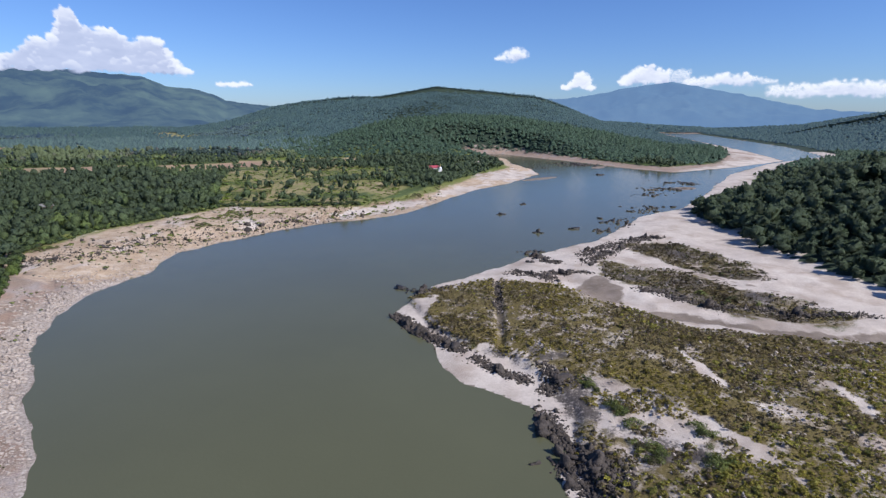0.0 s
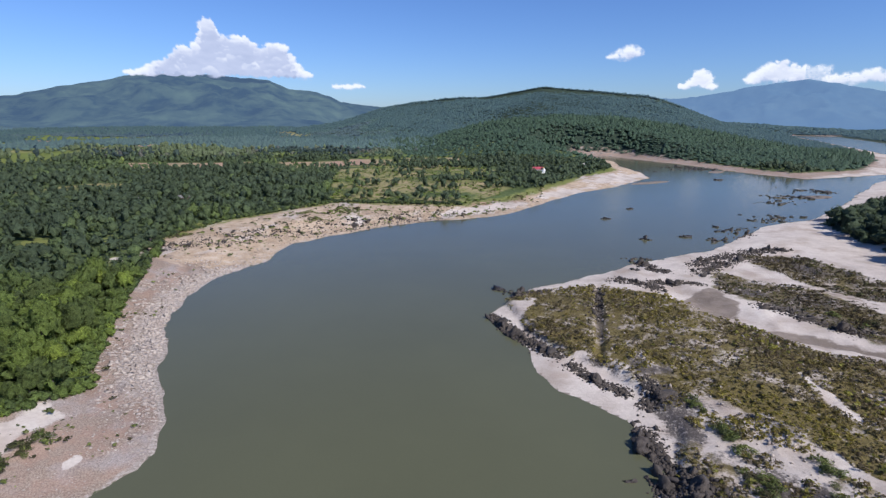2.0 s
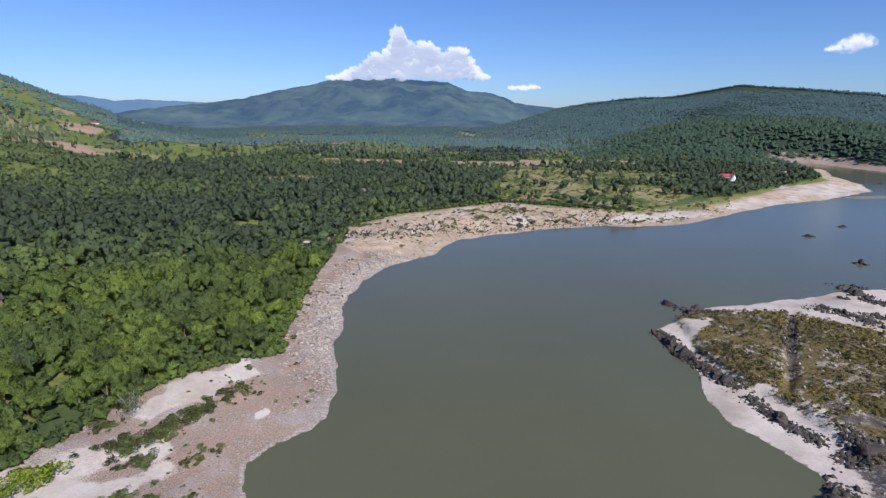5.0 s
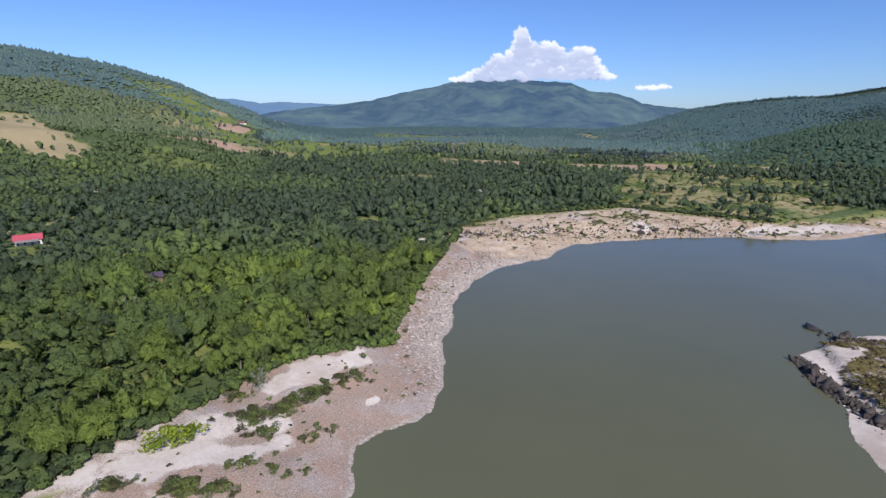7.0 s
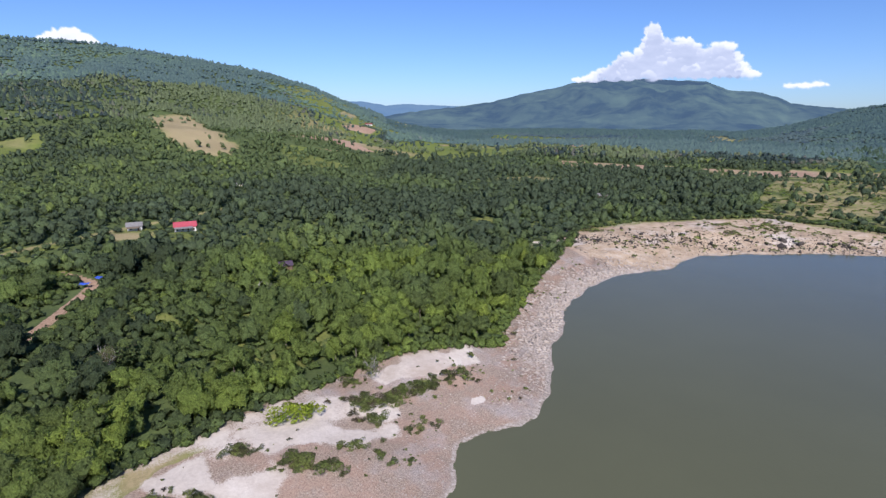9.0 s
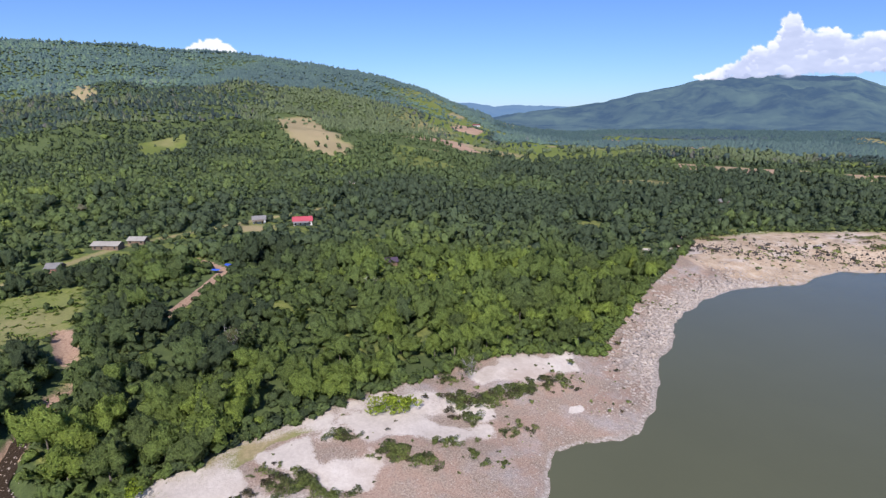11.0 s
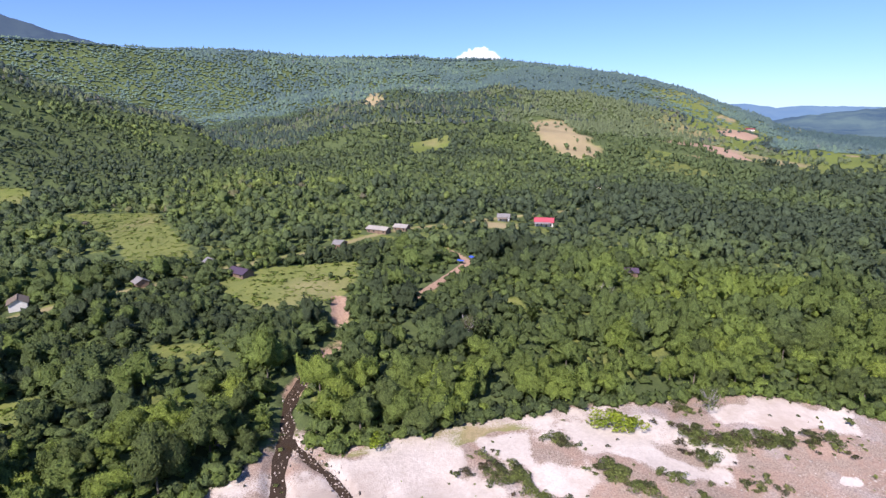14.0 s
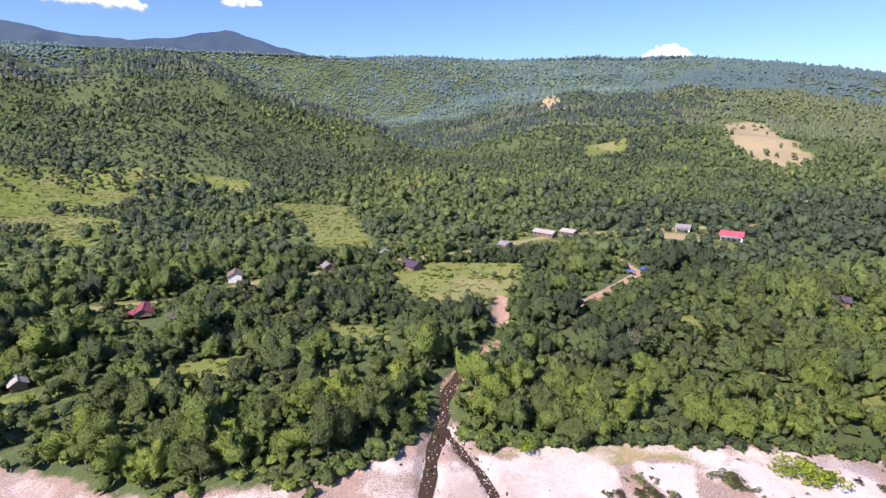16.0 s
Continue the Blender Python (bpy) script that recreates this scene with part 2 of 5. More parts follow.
def mix(nt, fac, a, b, kind="MIX"):
    n = nt.nodes.new("ShaderNodeMix")
    n.data_type, n.blend_type = "RGBA", kind
    for sock, v in ((n.inputs["Factor"], fac), (n.inputs["A"], a), (n.inputs["B"], b)):
        if isinstance(v, (int, float)):
            sock.default_value = v
        elif isinstance(v, tuple):
            sock.default_value = (*v, 1)
        else:
            nt.links.new(v, sock)
    return n.outputs["Result"]


def arith(nt, op, a, b=None):
    n = nt.nodes.new("ShaderNodeMath")
    n.operation = op
    for sock, v in zip(n.inputs, (a, b)):
        if v is None:
            continue
        if isinstance(v, (int, float)):
            sock.default_value = v
        else:
            nt.links.new(v, sock)
    return n.outputs[0]


def bump(nt, bsdf, fac, strength, dist):
    n = nt.nodes.new("ShaderNodeBump")
    n.inputs["Strength"].default_value, n.inputs["Distance"].default_value = strength, dist
    nt.links.new(fac, n.inputs["Height"])
    nt.links.new(n.outputs[0], bsdf.inputs["Normal"])


def attr(nt, name):
    n = nt.nodes.new("ShaderNodeAttribute")
    n.attribute_name = name
    return n.outputs["Fac"]


def edged(nt, weight, fac, soft=0.18):
    """A land-cover weight broken up by noise into a ragged edge."""
    v = arith(nt, "ADD", weight, arith(nt, "MULTIPLY", arith(nt, "SUBTRACT", fac, 0.5), 1.7))
    n = nt.nodes.new("ShaderNodeMapRange")
    n.interpolation_type = "SMOOTHSTEP"
    n.inputs["From Min"].default_value, n.inputs["From Max"].default_value = 0.5 - soft, 0.5 + soft
    nt.links.new(v, n.inputs["Value"])
    return n.outputs[0]


def ground_material():
    m, nt, b = material("ground")
    fine, mid, big = noise_node(nt, 1.1, 8, 0.7), noise_node(nt, 0.16, 7, 0.62), noise_node(nt, 0.018, 6)
    grain = noise_node(nt, 4.0, 5, 0.7)
    speck = noise_node(nt, 2.6, 6, 0.75)
    ragged = arith(nt, "ADD", arith(nt, "MULTIPLY", mid, 0.65), arith(nt, "MULTIPLY", fine, 0.35))
    broken = arith(nt, "ADD", arith(nt, "MULTIPLY", mid, 0.45), arith(nt, "MULTIPLY", speck, 0.55))
    floor = mix(nt, 0.5, ramp(nt, mid, [(0.3, (0.045, 0.064, 0.028)), (0.52, (0.085, 0.114, 0.04)), (0.72, (0.13, 0.16, 0.055))]), ramp(nt, fine, [(0.3, (0.03, 0.045, 0.022)), (0.7, (0.135, 0.17, 0.055))]))
    gravel = ramp(nt, speck, [(0.28, (0.115, 0.086, 0.065)), (0.5, (0.285, 0.215, 0.165)), (0.7, (0.46, 0.38, 0.31))])
    gravel = mix(nt, ramp(nt, mid, [(0.44, (0, 0, 0)), (0.58, (0.9, 0.9, 0.9))]), gravel, ramp(nt, speck, [(0.3, (0.2, 0.13, 0.095)), (0.7, (0.45, 0.32, 0.245))]))
    gravel = mix(nt, ramp(nt, noise_node(nt, 0.07, 5), [(0.5, (0, 0, 0)), (0.66, (0.7, 0.7, 0.7))]), gravel, ramp(nt, speck, [(0.3, (0.2, 0.17, 0.16)), (0.7, (0.5, 0.45, 0.42))]))
    rock = ramp(nt, fine, [(0.28, (0.11, 0.088, 0.074)), (0.48, (0.34, 0.285, 0.24)), (0.7, (0.58, 0.515, 0.45))])
    damp = ramp(nt, noise_node(nt, 0.05, 6, 0.6), [(0.47, (0, 0, 0)), (0.64, (0.85, 0.85, 0.85))])
    sand = mix(nt, 0.35, ramp(nt, mid, [(0.3, (0.47, 0.4, 0.34)), (0.7, (0.62, 0.545, 0.475))]), ramp(nt, fine, [(0.35, (0.38, 0.32, 0.265)), (0.6, (0.62, 0.545, 0.475))]))
    sand = mix(nt, damp, sand, (0.36, 0.29, 0.235))
    olive = ramp(nt, fine, [(0.3, (0.06, 0.046, 0.025)), (0.5, (0.13, 0.102, 0.038)), (0.72, (0.23, 0.185, 0.08))])
    olive = mix(nt, ramp(nt, mid, [(0.5, (0, 0, 0)), (0.62, (1, 1, 1))]), olive, ramp(nt, fine, [(0.4, (0.2, 0.16, 0.12)), (0.66, (0.5, 0.44, 0.38))]))
    grass = mix(nt, attr(nt, "dry"), mix(nt, 0.5, ramp(nt, fine, [(0.3, (0.075, 0.11, 0.026)), (0.7, (0.19, 0.225, 0.045))]), ramp(nt, mid, [(0.35, (0.095, 0.135, 0.03)), (0.65, (0.2, 0.22, 0.05))])), ramp(nt, fine, [(0.3, (0.24, 0.2, 0.1)), (0.7, (0.38, 0.3, 0.17))]))
    soil = ramp(nt, fine, [(0.3, (0.25, 0.15, 0.1)), (0.7, (0.46, 0.32, 0.225))])
    tan = mix(nt, 0.5, ramp(nt, fine, [(0.3, (0.17, 0.12, 0.085)), (0.48, (0.4, 0.3, 0.205)), (0.7, (0.56, 0.45, 0.34))]), ramp(nt, mid, [(0.34, (0.27, 0.18, 0.11)), (0.5, (0.46, 0.345, 0.235)), (0.66, (0.56, 0.46, 0.36))]))
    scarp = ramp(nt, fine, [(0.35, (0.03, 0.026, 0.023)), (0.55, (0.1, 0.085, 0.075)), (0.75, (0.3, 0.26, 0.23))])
    mud = ramp(nt, mid, [(0.3, (0.16, 0.125, 0.095)), (0.7, (0.27, 0.22, 0.18))])
    dark_floor = ramp(nt, fine, [(0.3, (0.022, 0.034, 0.026)), (0.7, (0.055, 0.078, 0.048))])
    col = floor
    for weight, c, n in (("dark_floor", dark_floor, mid), ("gravel", gravel, mid), ("tan", tan, mid), ("grass", grass, mid), ("olive", olive, ragged), ("rock", rock, ragged), ("sand", sand, broken), ("soil", soil, ragged), ("mud", mud, mid), ("scarp", scarp, fine)):
        col = mix(nt, edged(nt, attr(nt, weight), n), col, c)
    col = mix(nt, 0.5, col, ramp(nt, big, [(0.3, (0.36, 0.36, 0.36)), (0.7, (0.66, 0.66, 0.66))]), "OVERLAY")
    nt.links.new(col, b.inputs["Base Color"])
    b.inputs["Roughness"].default_value = 0.9
    b.inputs["Specular IOR Level"].default_value = 0.15
    bump(nt, b, arith(nt, "ADD", fine, arith(nt, "MULTIPLY", grain, 0.5)), 0.5, 0.4)
    return m


def leaf_material(name, stops, thin=0.3, haze_glow=None):
    m, nt, b = material(name)
    info = nt.nodes.new("ShaderNodeObjectInfo")
    tint = arith(nt, "FRACT", arith(nt, "ADD", attr(nt, "tint"), info.outputs["Random"]))
    geo = nt.nodes.new("ShaderNodeNewGeometry")
    col = ramp(nt, tint, stops)
    col = mix(nt, 0.4, col, ramp(nt, geo.outputs["Random Per Island"], [(0.0, (0.28, 0.28, 0.29)), (1.0, (0.76, 0.76, 0.73))]), "OVERLAY")
    clump, fine = noise_node(nt, 0.55, 3, 0.6), noise_node(nt, 2.2, 5, 0.7)
    col = mix(nt, 0.6, col, ramp(nt, clump, [(0.3, (0.36, 0.37, 0.38)), (0.7, (0.72, 0.71, 0.64))]), "OVERLAY")
    col = mix(nt, 0.75, col, ramp(nt, fine, [(0.34, (0.24, 0.24, 0.24)), (0.5, (0.54, 0.54, 0.52)), (0.66, (0.82, 0.83, 0.74))]), "OVERLAY")
    nt.links.new(col, b.inputs["Base Color"])
    bump(nt, b, arith(nt, "ADD", fine, clump), 0.9, 0.9)
    b.inputs["Roughness"].default_value = 0.6
    b.inputs["Specular IOR Level"].default_value = 0.2
    # distance haze, painted as a bluish emission over the leaves
    if haze_glow:
        b.inputs["Emission Color"].default_value, b.inputs["Emission Strength"].default_value = (*haze_glow, 1), 1.0
    tr = nt.nodes.new("ShaderNodeBsdfTranslucent")
    nt.links.new(col, tr.inputs["Color"])
    mx = nt.nodes.new("ShaderNodeMixShader")
    mx.inputs[0].default_value = thin
    nt.links.new(b.outputs[0], mx.inputs[1])
    nt.links.new(tr.outputs[0], mx.inputs[2])
    nt.links.new(mx.outputs[0], nt.nodes["Material Output"].inputs["Surface"])
    return m


def water_material(name, deep, rough=0.15, chop=0.12):
    m, nt, b = material(name)
    silt = noise_node(nt, 0.012, 5)
    nt.links.new(mix(nt, 0.4, (*deep,), ramp(nt, silt, [(0.3, tuple(0.85 * c for c in deep)), (0.7, tuple(1.2 * c for c in deep))])), b.inputs["Base Color"])
    b.inputs["Roughness"].default_value = rough
    b.inputs["IOR"].default_value = 1.33
    bump(nt, b, noise_node(nt, 0.9, 5, 0.6), chop, 0.25)
    return m


def plain(name, lo, hi, scale, rough=0.8, relief=0.3, metal=0.0):
    """Two tones of one surface, broken up at two scales."""
    m, nt, b = material(name)
    a, c = noise_node(nt, scale, 7, 0.65), noise_node(nt, scale * 0.12, 4)
    col = mix(nt, 0.45, ramp(nt, a, [(0.3, lo), (0.7, hi)]), ramp(nt, c, [(0.3, lo), (0.7, hi)]))
    nt.links.new(col, b.inputs["Base Color"])
    b.inputs["Roughness"].default_value, b.inputs["Metallic"].default_value = rough, metal
    bump(nt, b, a, relief, 1.0 / scale * 0.4)
    return m


def distance_material(name, lo, hi, haze_glow, glow):
    """Wooded slopes kilometres off, with haze painted on as a blue emission."""
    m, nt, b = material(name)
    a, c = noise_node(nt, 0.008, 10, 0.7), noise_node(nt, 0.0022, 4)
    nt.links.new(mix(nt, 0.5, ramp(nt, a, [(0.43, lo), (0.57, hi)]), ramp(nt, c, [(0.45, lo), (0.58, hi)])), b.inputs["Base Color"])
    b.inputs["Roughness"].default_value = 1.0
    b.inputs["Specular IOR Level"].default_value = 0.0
    b.inputs["Emission Color"].default_value = (*haze_glow, 1)
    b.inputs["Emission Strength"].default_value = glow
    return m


GROUND = ground_material()
GREENS = [(0.0, (0.068, 0.093, 0.05)), (0.25, (0.115, 0.156, 0.06)), (0.5, (0.15, 0.203, 0.06)), (0.75, (0.192, 0.255, 0.062)), (0.92, (0.26, 0.325, 0.065)), (1.0, (0.23, 0.2, 0.105))]
LEAF = leaf_material("leaf", GREENS, 0.38)
LEAF_BANK = leaf_material("bank_leaf", [(0.0, (0.1, 0.13, 0.05)), (0.35, (0.14, 0.186, 0.056)), (0.7, (0.175, 0.23, 0.058)), (0.93, (0.205, 0.265, 0.06)), (1.0, (0.235, 0.29, 0.062))], 0.4)
# far greens below lean blue: distance haze put into their base colour
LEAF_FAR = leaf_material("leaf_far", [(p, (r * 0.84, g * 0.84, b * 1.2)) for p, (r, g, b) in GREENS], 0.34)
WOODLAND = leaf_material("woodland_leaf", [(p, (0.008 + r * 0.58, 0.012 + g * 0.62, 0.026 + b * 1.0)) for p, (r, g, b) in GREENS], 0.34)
# SPUR_WOOD and BACK_WOOD also emit a faint blue: painted haze
SPUR_WOOD = leaf_material("backdrop_dark_haze_leaf", [(p, (0.004 + r * 0.2, 0.008 + g * 0.24, 0.012 + b * 0.6)) for p, (r, g, b) in GREENS], 0.05, (0.02, 0.036, 0.064))
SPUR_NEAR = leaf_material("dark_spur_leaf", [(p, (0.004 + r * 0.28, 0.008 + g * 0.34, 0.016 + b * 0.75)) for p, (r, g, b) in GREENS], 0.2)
BACK_WOOD = leaf_material("backdrop_haze_leaf", [(p, (0.006 + r * 0.42, 0.01 + g * 0.46, 0.018 + b * 0.8)) for p, (r, g, b) in GREENS], 0.05, (0.028, 0.048, 0.078))
SHRUB = leaf_material("shrub_leaf", [(0.0, (0.16, 0.125, 0.09)), (0.3, (0.215, 0.175, 0.095)), (0.6, (0.27, 0.228, 0.055)), (0.85, (0.3, 0.275, 0.06)), (1.0, (0.235, 0.235, 0.07))], 0.4)
DRY_BRUSH = leaf_material("dry_brush_leaf", [(0.0, (0.07, 0.056, 0.042)), (0.4, (0.11, 0.086, 0.05)), (0.75, (0.15, 0.125, 0.055)), (1.0, (0.09, 0.1, 0.045))], 0.3)
BUSH = leaf_material("bush_leaf", [(0.0, (0.1, 0.078, 0.05)), (0.25, (0.12, 0.135, 0.055)), (0.6, (0.155, 0.19, 0.06)), (1.0, (0.22, 0.25, 0.08))])
RIVER = water_material("river_water", (0.1, 0.101, 0.056))
BROOK = water_material("brook_water", (0.05, 0.034, 0.022), 0.3, 1.0)
BROOK.node_tree.nodes["Principled BSDF"].inputs["Specular IOR Level"].default_value = 0.25
DARK_ROCK = plain("dark_rock", (0.012, 0.01, 0.009), (0.105, 0.084, 0.07), 1.6, 0.85, 0.9)
WET_ROCK = plain("wet_rock", (0.01, 0.009, 0.009), (0.062, 0.052, 0.046), 1.2, 0.6, 0.9)
PALE_ROCK = plain("pale_rock", (0.22, 0.17, 0.135), (0.58, 0.5, 0.43), 1.4, 0.9, 0.8)
BARK = plain("bark", (0.09, 0.07, 0.05), (0.3, 0.26, 0.21), 2.0, 0.9)
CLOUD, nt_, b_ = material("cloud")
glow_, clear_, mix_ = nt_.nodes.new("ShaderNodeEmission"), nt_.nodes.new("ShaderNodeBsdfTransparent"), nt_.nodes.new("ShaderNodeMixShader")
# sunlit tops and shaded undersides are painted into the cloud's emission
nt_.links.new(ramp(nt_, attr(nt_, "lit_tone"), [(0.0, (0.36, 0.43, 0.62)), (0.5, (0.56, 0.62, 0.8)), (1.0, (0.92, 0.95, 1.0))]), glow_.inputs["Color"])
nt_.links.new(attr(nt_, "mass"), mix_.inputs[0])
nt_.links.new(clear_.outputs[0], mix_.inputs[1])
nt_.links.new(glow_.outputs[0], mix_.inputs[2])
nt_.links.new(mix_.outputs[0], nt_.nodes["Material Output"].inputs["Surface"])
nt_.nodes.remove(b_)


# ---- mesh tools ----
def mesh_from(name, verts, faces, mat, smooth_shade=False, attrs=None, normals=None):
    """A mesh from arrays: verts (n, 3), faces (m, 3 or 4)."""
    me = bpy.data.meshes.new(name)
    verts, faces = np.asarray(verts, np.float32), np.asarray(faces, np.int32)
    k = faces.shape[1]
    me.vertices.add(len(verts))
    me.vertices.foreach_set("co", verts.ravel())
    me.loops.add(faces.size)
    me.loops.foreach_set("vertex_index", faces.ravel())
    me.polygons.add(len(faces))
    me.polygons.foreach_set("loop_start", np.arange(0, faces.size, k, dtype=np.int32))
    if smooth_shade:
        me.polygons.foreach_set("use_smooth", np.ones(len(faces), bool))
    for key, values in (attrs or {}).items():
        me.attributes.new(key, "FLOAT", "POINT").data.foreach_set("value", np.asarray(values, np.float32))
    me.update(calc_edges=True)
    if normals is not None:
        me.attributes.new("custom_normal", "FLOAT_VECTOR", "POINT").data.foreach_set("vector", np.asarray(normals, np.float32).ravel())
    me.materials.append(mat)
    return me


def part(name, bm, mat, parent=None, label=""):
    """Links a bmesh as one mesh object under a thing or a part."""
    me = bpy.data.meshes.new(name)
    bm.to_mesh(me)
    bm.free()
    me.materials.append(mat)
    ob = new(name, me)
    ob.parent = parent
    if label:
        tagged(ob, label)
    return ob


def scatter(proto, place, turn, size, tint):
    """Copies of one small mesh (verts, faces), joined into one array pair."""
    v, f = proto[:2]
    c, s = np.cos(turn)[:, None], np.sin(turn)[:, None]
    size = np.asarray(size, float)
    if size.ndim == 1:
        size = np.stack([size] * 3, -1)
    x = (v[None, :, 0] * c - v[None, :, 1] * s) * size[:, :1] + place[:, :1]
    y = (v[None, :, 0] * s + v[None, :, 1] * c) * size[:, 1:2] + place[:, 1:2]
    z = v[None, :, 2] * size[:, 2:] + place[:, 2:]
    verts = np.stack([x, y, z], -1).reshape(-1, 3)
    faces = (f[None] + (np.arange(len(place)) * len(v))[:, None, None]).reshape(-1, f.shape[1])
    if len(proto) == 2:
        return verts, faces, np.repeat(tint, len(v))
    n = proto[2]
    nx, ny = n[None, :, 0] * c - n[None, :, 1] * s, n[None, :, 0] * s + n[None, :, 1] * c
    return verts, faces, np.repeat(tint, len(v)), np.stack([nx, ny, np.broadcast_to(n[None, :, 2], nx.shape)], -1).reshape(-1, 3)


def joined(pieces):
    n, faces = 0, []
    for q in pieces:
        faces.append(q[1] + n)
        n += len(q[0])
    rest = [np.concatenate([q[k] for q in pieces]) for k in range(len(pieces[0])) if k != 1]
    return (rest[0], np.concatenate(faces), *rest[1:])


def icosphere(sub):
    bm = bmesh.new()
    bmesh.ops.create_icosphere(bm, subdivisions=sub, radius=1)
    v = np.array([q.co[:] for q in bm.verts])
    f = np.array([[q.index for q in p.verts] for p in bm.faces])
    bm.free()
    return v, f


def tree_crown(seed, sub, leaves, leaf, lobes, spread=0.5, slim=0.0, ragged=0.07):
    """A crown one metre across and high: a lobed mass of foliage, open below, with leaf sprays standing out of it."""
    g = np.random.default_rng(seed)
    a = g.uniform(0, 6.28, lobes) + np.arange(lobes) * 2.4
    q = spread * g.uniform(0.35, 0.62, lobes)
    centre = np.stack([q * np.cos(a), q * np.sin(a), g.uniform(-0.16, 0.2, lobes) + slim * g.normal(0, 0.2, lobes)], -1)
    rad = g.uniform(0.13, 0.27, lobes)
    centre[0], rad[0] = (g.normal(0, 0.06), g.normal(0, 0.06), 0.16), 0.3
    v, f = icosphere(sub)
    v = v + g.normal(0, 0.05, v.shape)
    v /= np.linalg.norm(v, axis=1)[:, None]
    along = v @ centre.T
    disc = along ** 2 - (centre ** 2).sum(1) + rad ** 2
    reach = np.where(disc > 0, along + np.sqrt(np.maximum(disc, 0)), 0.14).max(1)
    v = v * (np.maximum(reach, 0.14) * (1 + g.normal(0, ragged, len(v))))[:, None]
    keep = v[f][:, :, 2].mean(1) > -0.26
    f = f[keep]
    c = np.cross(v[f[:, 1]] - v[f[:, 0]], v[f[:, 2]] - v[f[:, 0]])
    n = np.zeros_like(v)
    for k in range(3):
        np.add.at(n, f[:, k], c)
    n += v * 1e-4
    n += np.linalg.norm(n, axis=1)[:, None] * np.array([0, 0, 0.45])
    n /= np.linalg.norm(n, axis=1)[:, None]
    if leaves:
        area = np.linalg.norm(c, axis=1)
        pick = g.choice(len(f), leaves, p=area / area.sum())
        w = g.dirichlet((1, 1, 1), leaves)
        p = (v[f[pick]] * w[:, :, None]).sum(1)
        pn = (n[f[pick]] * w[:, :, None]).sum(1)
        pn /= np.linalg.norm(pn, axis=1)[:, None]
        p = p + pn * (g.uniform(-0.02, 0.1, leaves) + 0.08 * g.uniform(0, 1, leaves) ** 4)[:, None]
        nn = 0.6 * pn + g.normal(0, 0.55, (leaves, 3))
        nn /= np.linalg.norm(nn, axis=1)[:, None]
        u = np.cross(nn, g.normal(0, 1, (leaves, 3)))
        u /= np.linalg.norm(u, axis=1)[:, None]
        x = np.cross(nn, u)
        s, t = leaf * g.uniform(0.5, 1.0, leaves)[:, None], leaf * g.uniform(0.8, 1.7, leaves)[:, None]
        blade = np.stack([p - u * s - x * t * 0.4, p + u * s - x * t * 0.4, p + x * t * 0.8 - np.array([0, 0, 0.4]) * leaf], 1).reshape(-1, 3)
        shade = 0.75 * pn + 0.45 * nn * np.sign((nn * pn).sum(1))[:, None]
        shade /= np.linalg.norm(shade, axis=1)[:, None]
        f = np.concatenate([f, len(v) + np.arange(leaves * 3).reshape(-1, 3)])
        v, n = np.concatenate([v, blade]), np.concatenate([n, np.repeat(shade, 3, 0)])
    used = np.unique(f)
    index = np.zeros(len(v), int)
    index[used] = np.arange(len(used))
    v, n, f = v[used], n[used], index[f]
    top, low = v[:, 2].max(), v[:, 2].min()
    v[:, 2] = 0.12 + 0.88 * (v[:, 2] - low) / (top - low)
    v[:, :2] *= 0.5 / np.quantile(np.hypot(v[:, 0], v[:, 1]), 0.97)
    return v, f, n


def far_crown(seed):
    """An uneven pointed crown for trees kilometres off, one metre across and high."""
    g = np.random.default_rng(seed)
    a = np.arange(5) * 1.2566 + g.normal(0, 0.2, 5)
    q = g.uniform(0.36, 0.6, 5)
    v = np.concatenate([np.stack([q * np.cos(a), q * np.sin(a), g.uniform(0.0, 0.45, 5)], -1), [(g.normal(0, 0.1), g.normal(0, 0.1), 1.0)]])
    n = v - (0, 0, -0.1)
    n /= np.linalg.norm(n, axis=1)[:, None]
    return v, np.array([(k, (k + 1) % 5, 5) for k in range(5)]), n


def bamboo_clump(seed, canes, steps=3):
    """Feathery plumes that rise from one root and arch outwards, one metre across and high."""
    g = np.random.default_rng(seed)
    verts, norms = [], []
    for k in range(canes):
        a, lean, tall = g.uniform(0, 6.28), g.uniform(0.1, 0.5), g.uniform(0.6, 1.0)
        out = np.array([math.cos(a), math.sin(a), 0])
        side = np.array([-out[1], out[0], 0])
        for j in range(steps * 4):
            t = g.uniform(0.25, 1.0)
            p = out * lean * t ** 2 + np.array([0, 0, tall * (t - 0.22 * t ** 3 * lean * 2)]) + g.normal(0, 0.02, 3)
            d = out * g.uniform(-0.2, 1) + side * g.normal(0, 0.8) + np.array([0, 0, g.uniform(-0.5, 0.7)])
            d /= np.linalg.norm(d)
            w = np.cross(d, g.normal(0, 1, 3))
            w /= np.linalg.norm(w)
            s = g.uniform(0.05, 0.11)
            verts += [p - w * s * 0.35, p + w * s * 0.35, p + d * s * 1.7]
            nn = out * 0.55 * t + np.array([0, 0, 0.75]) + g.normal(0, 0.25, 3)
            norms += [nn / np.linalg.norm(nn)] * 3
    v = np.array(verts)
    return v, np.arange(len(v)).reshape(-1, 3), np.array(norms)


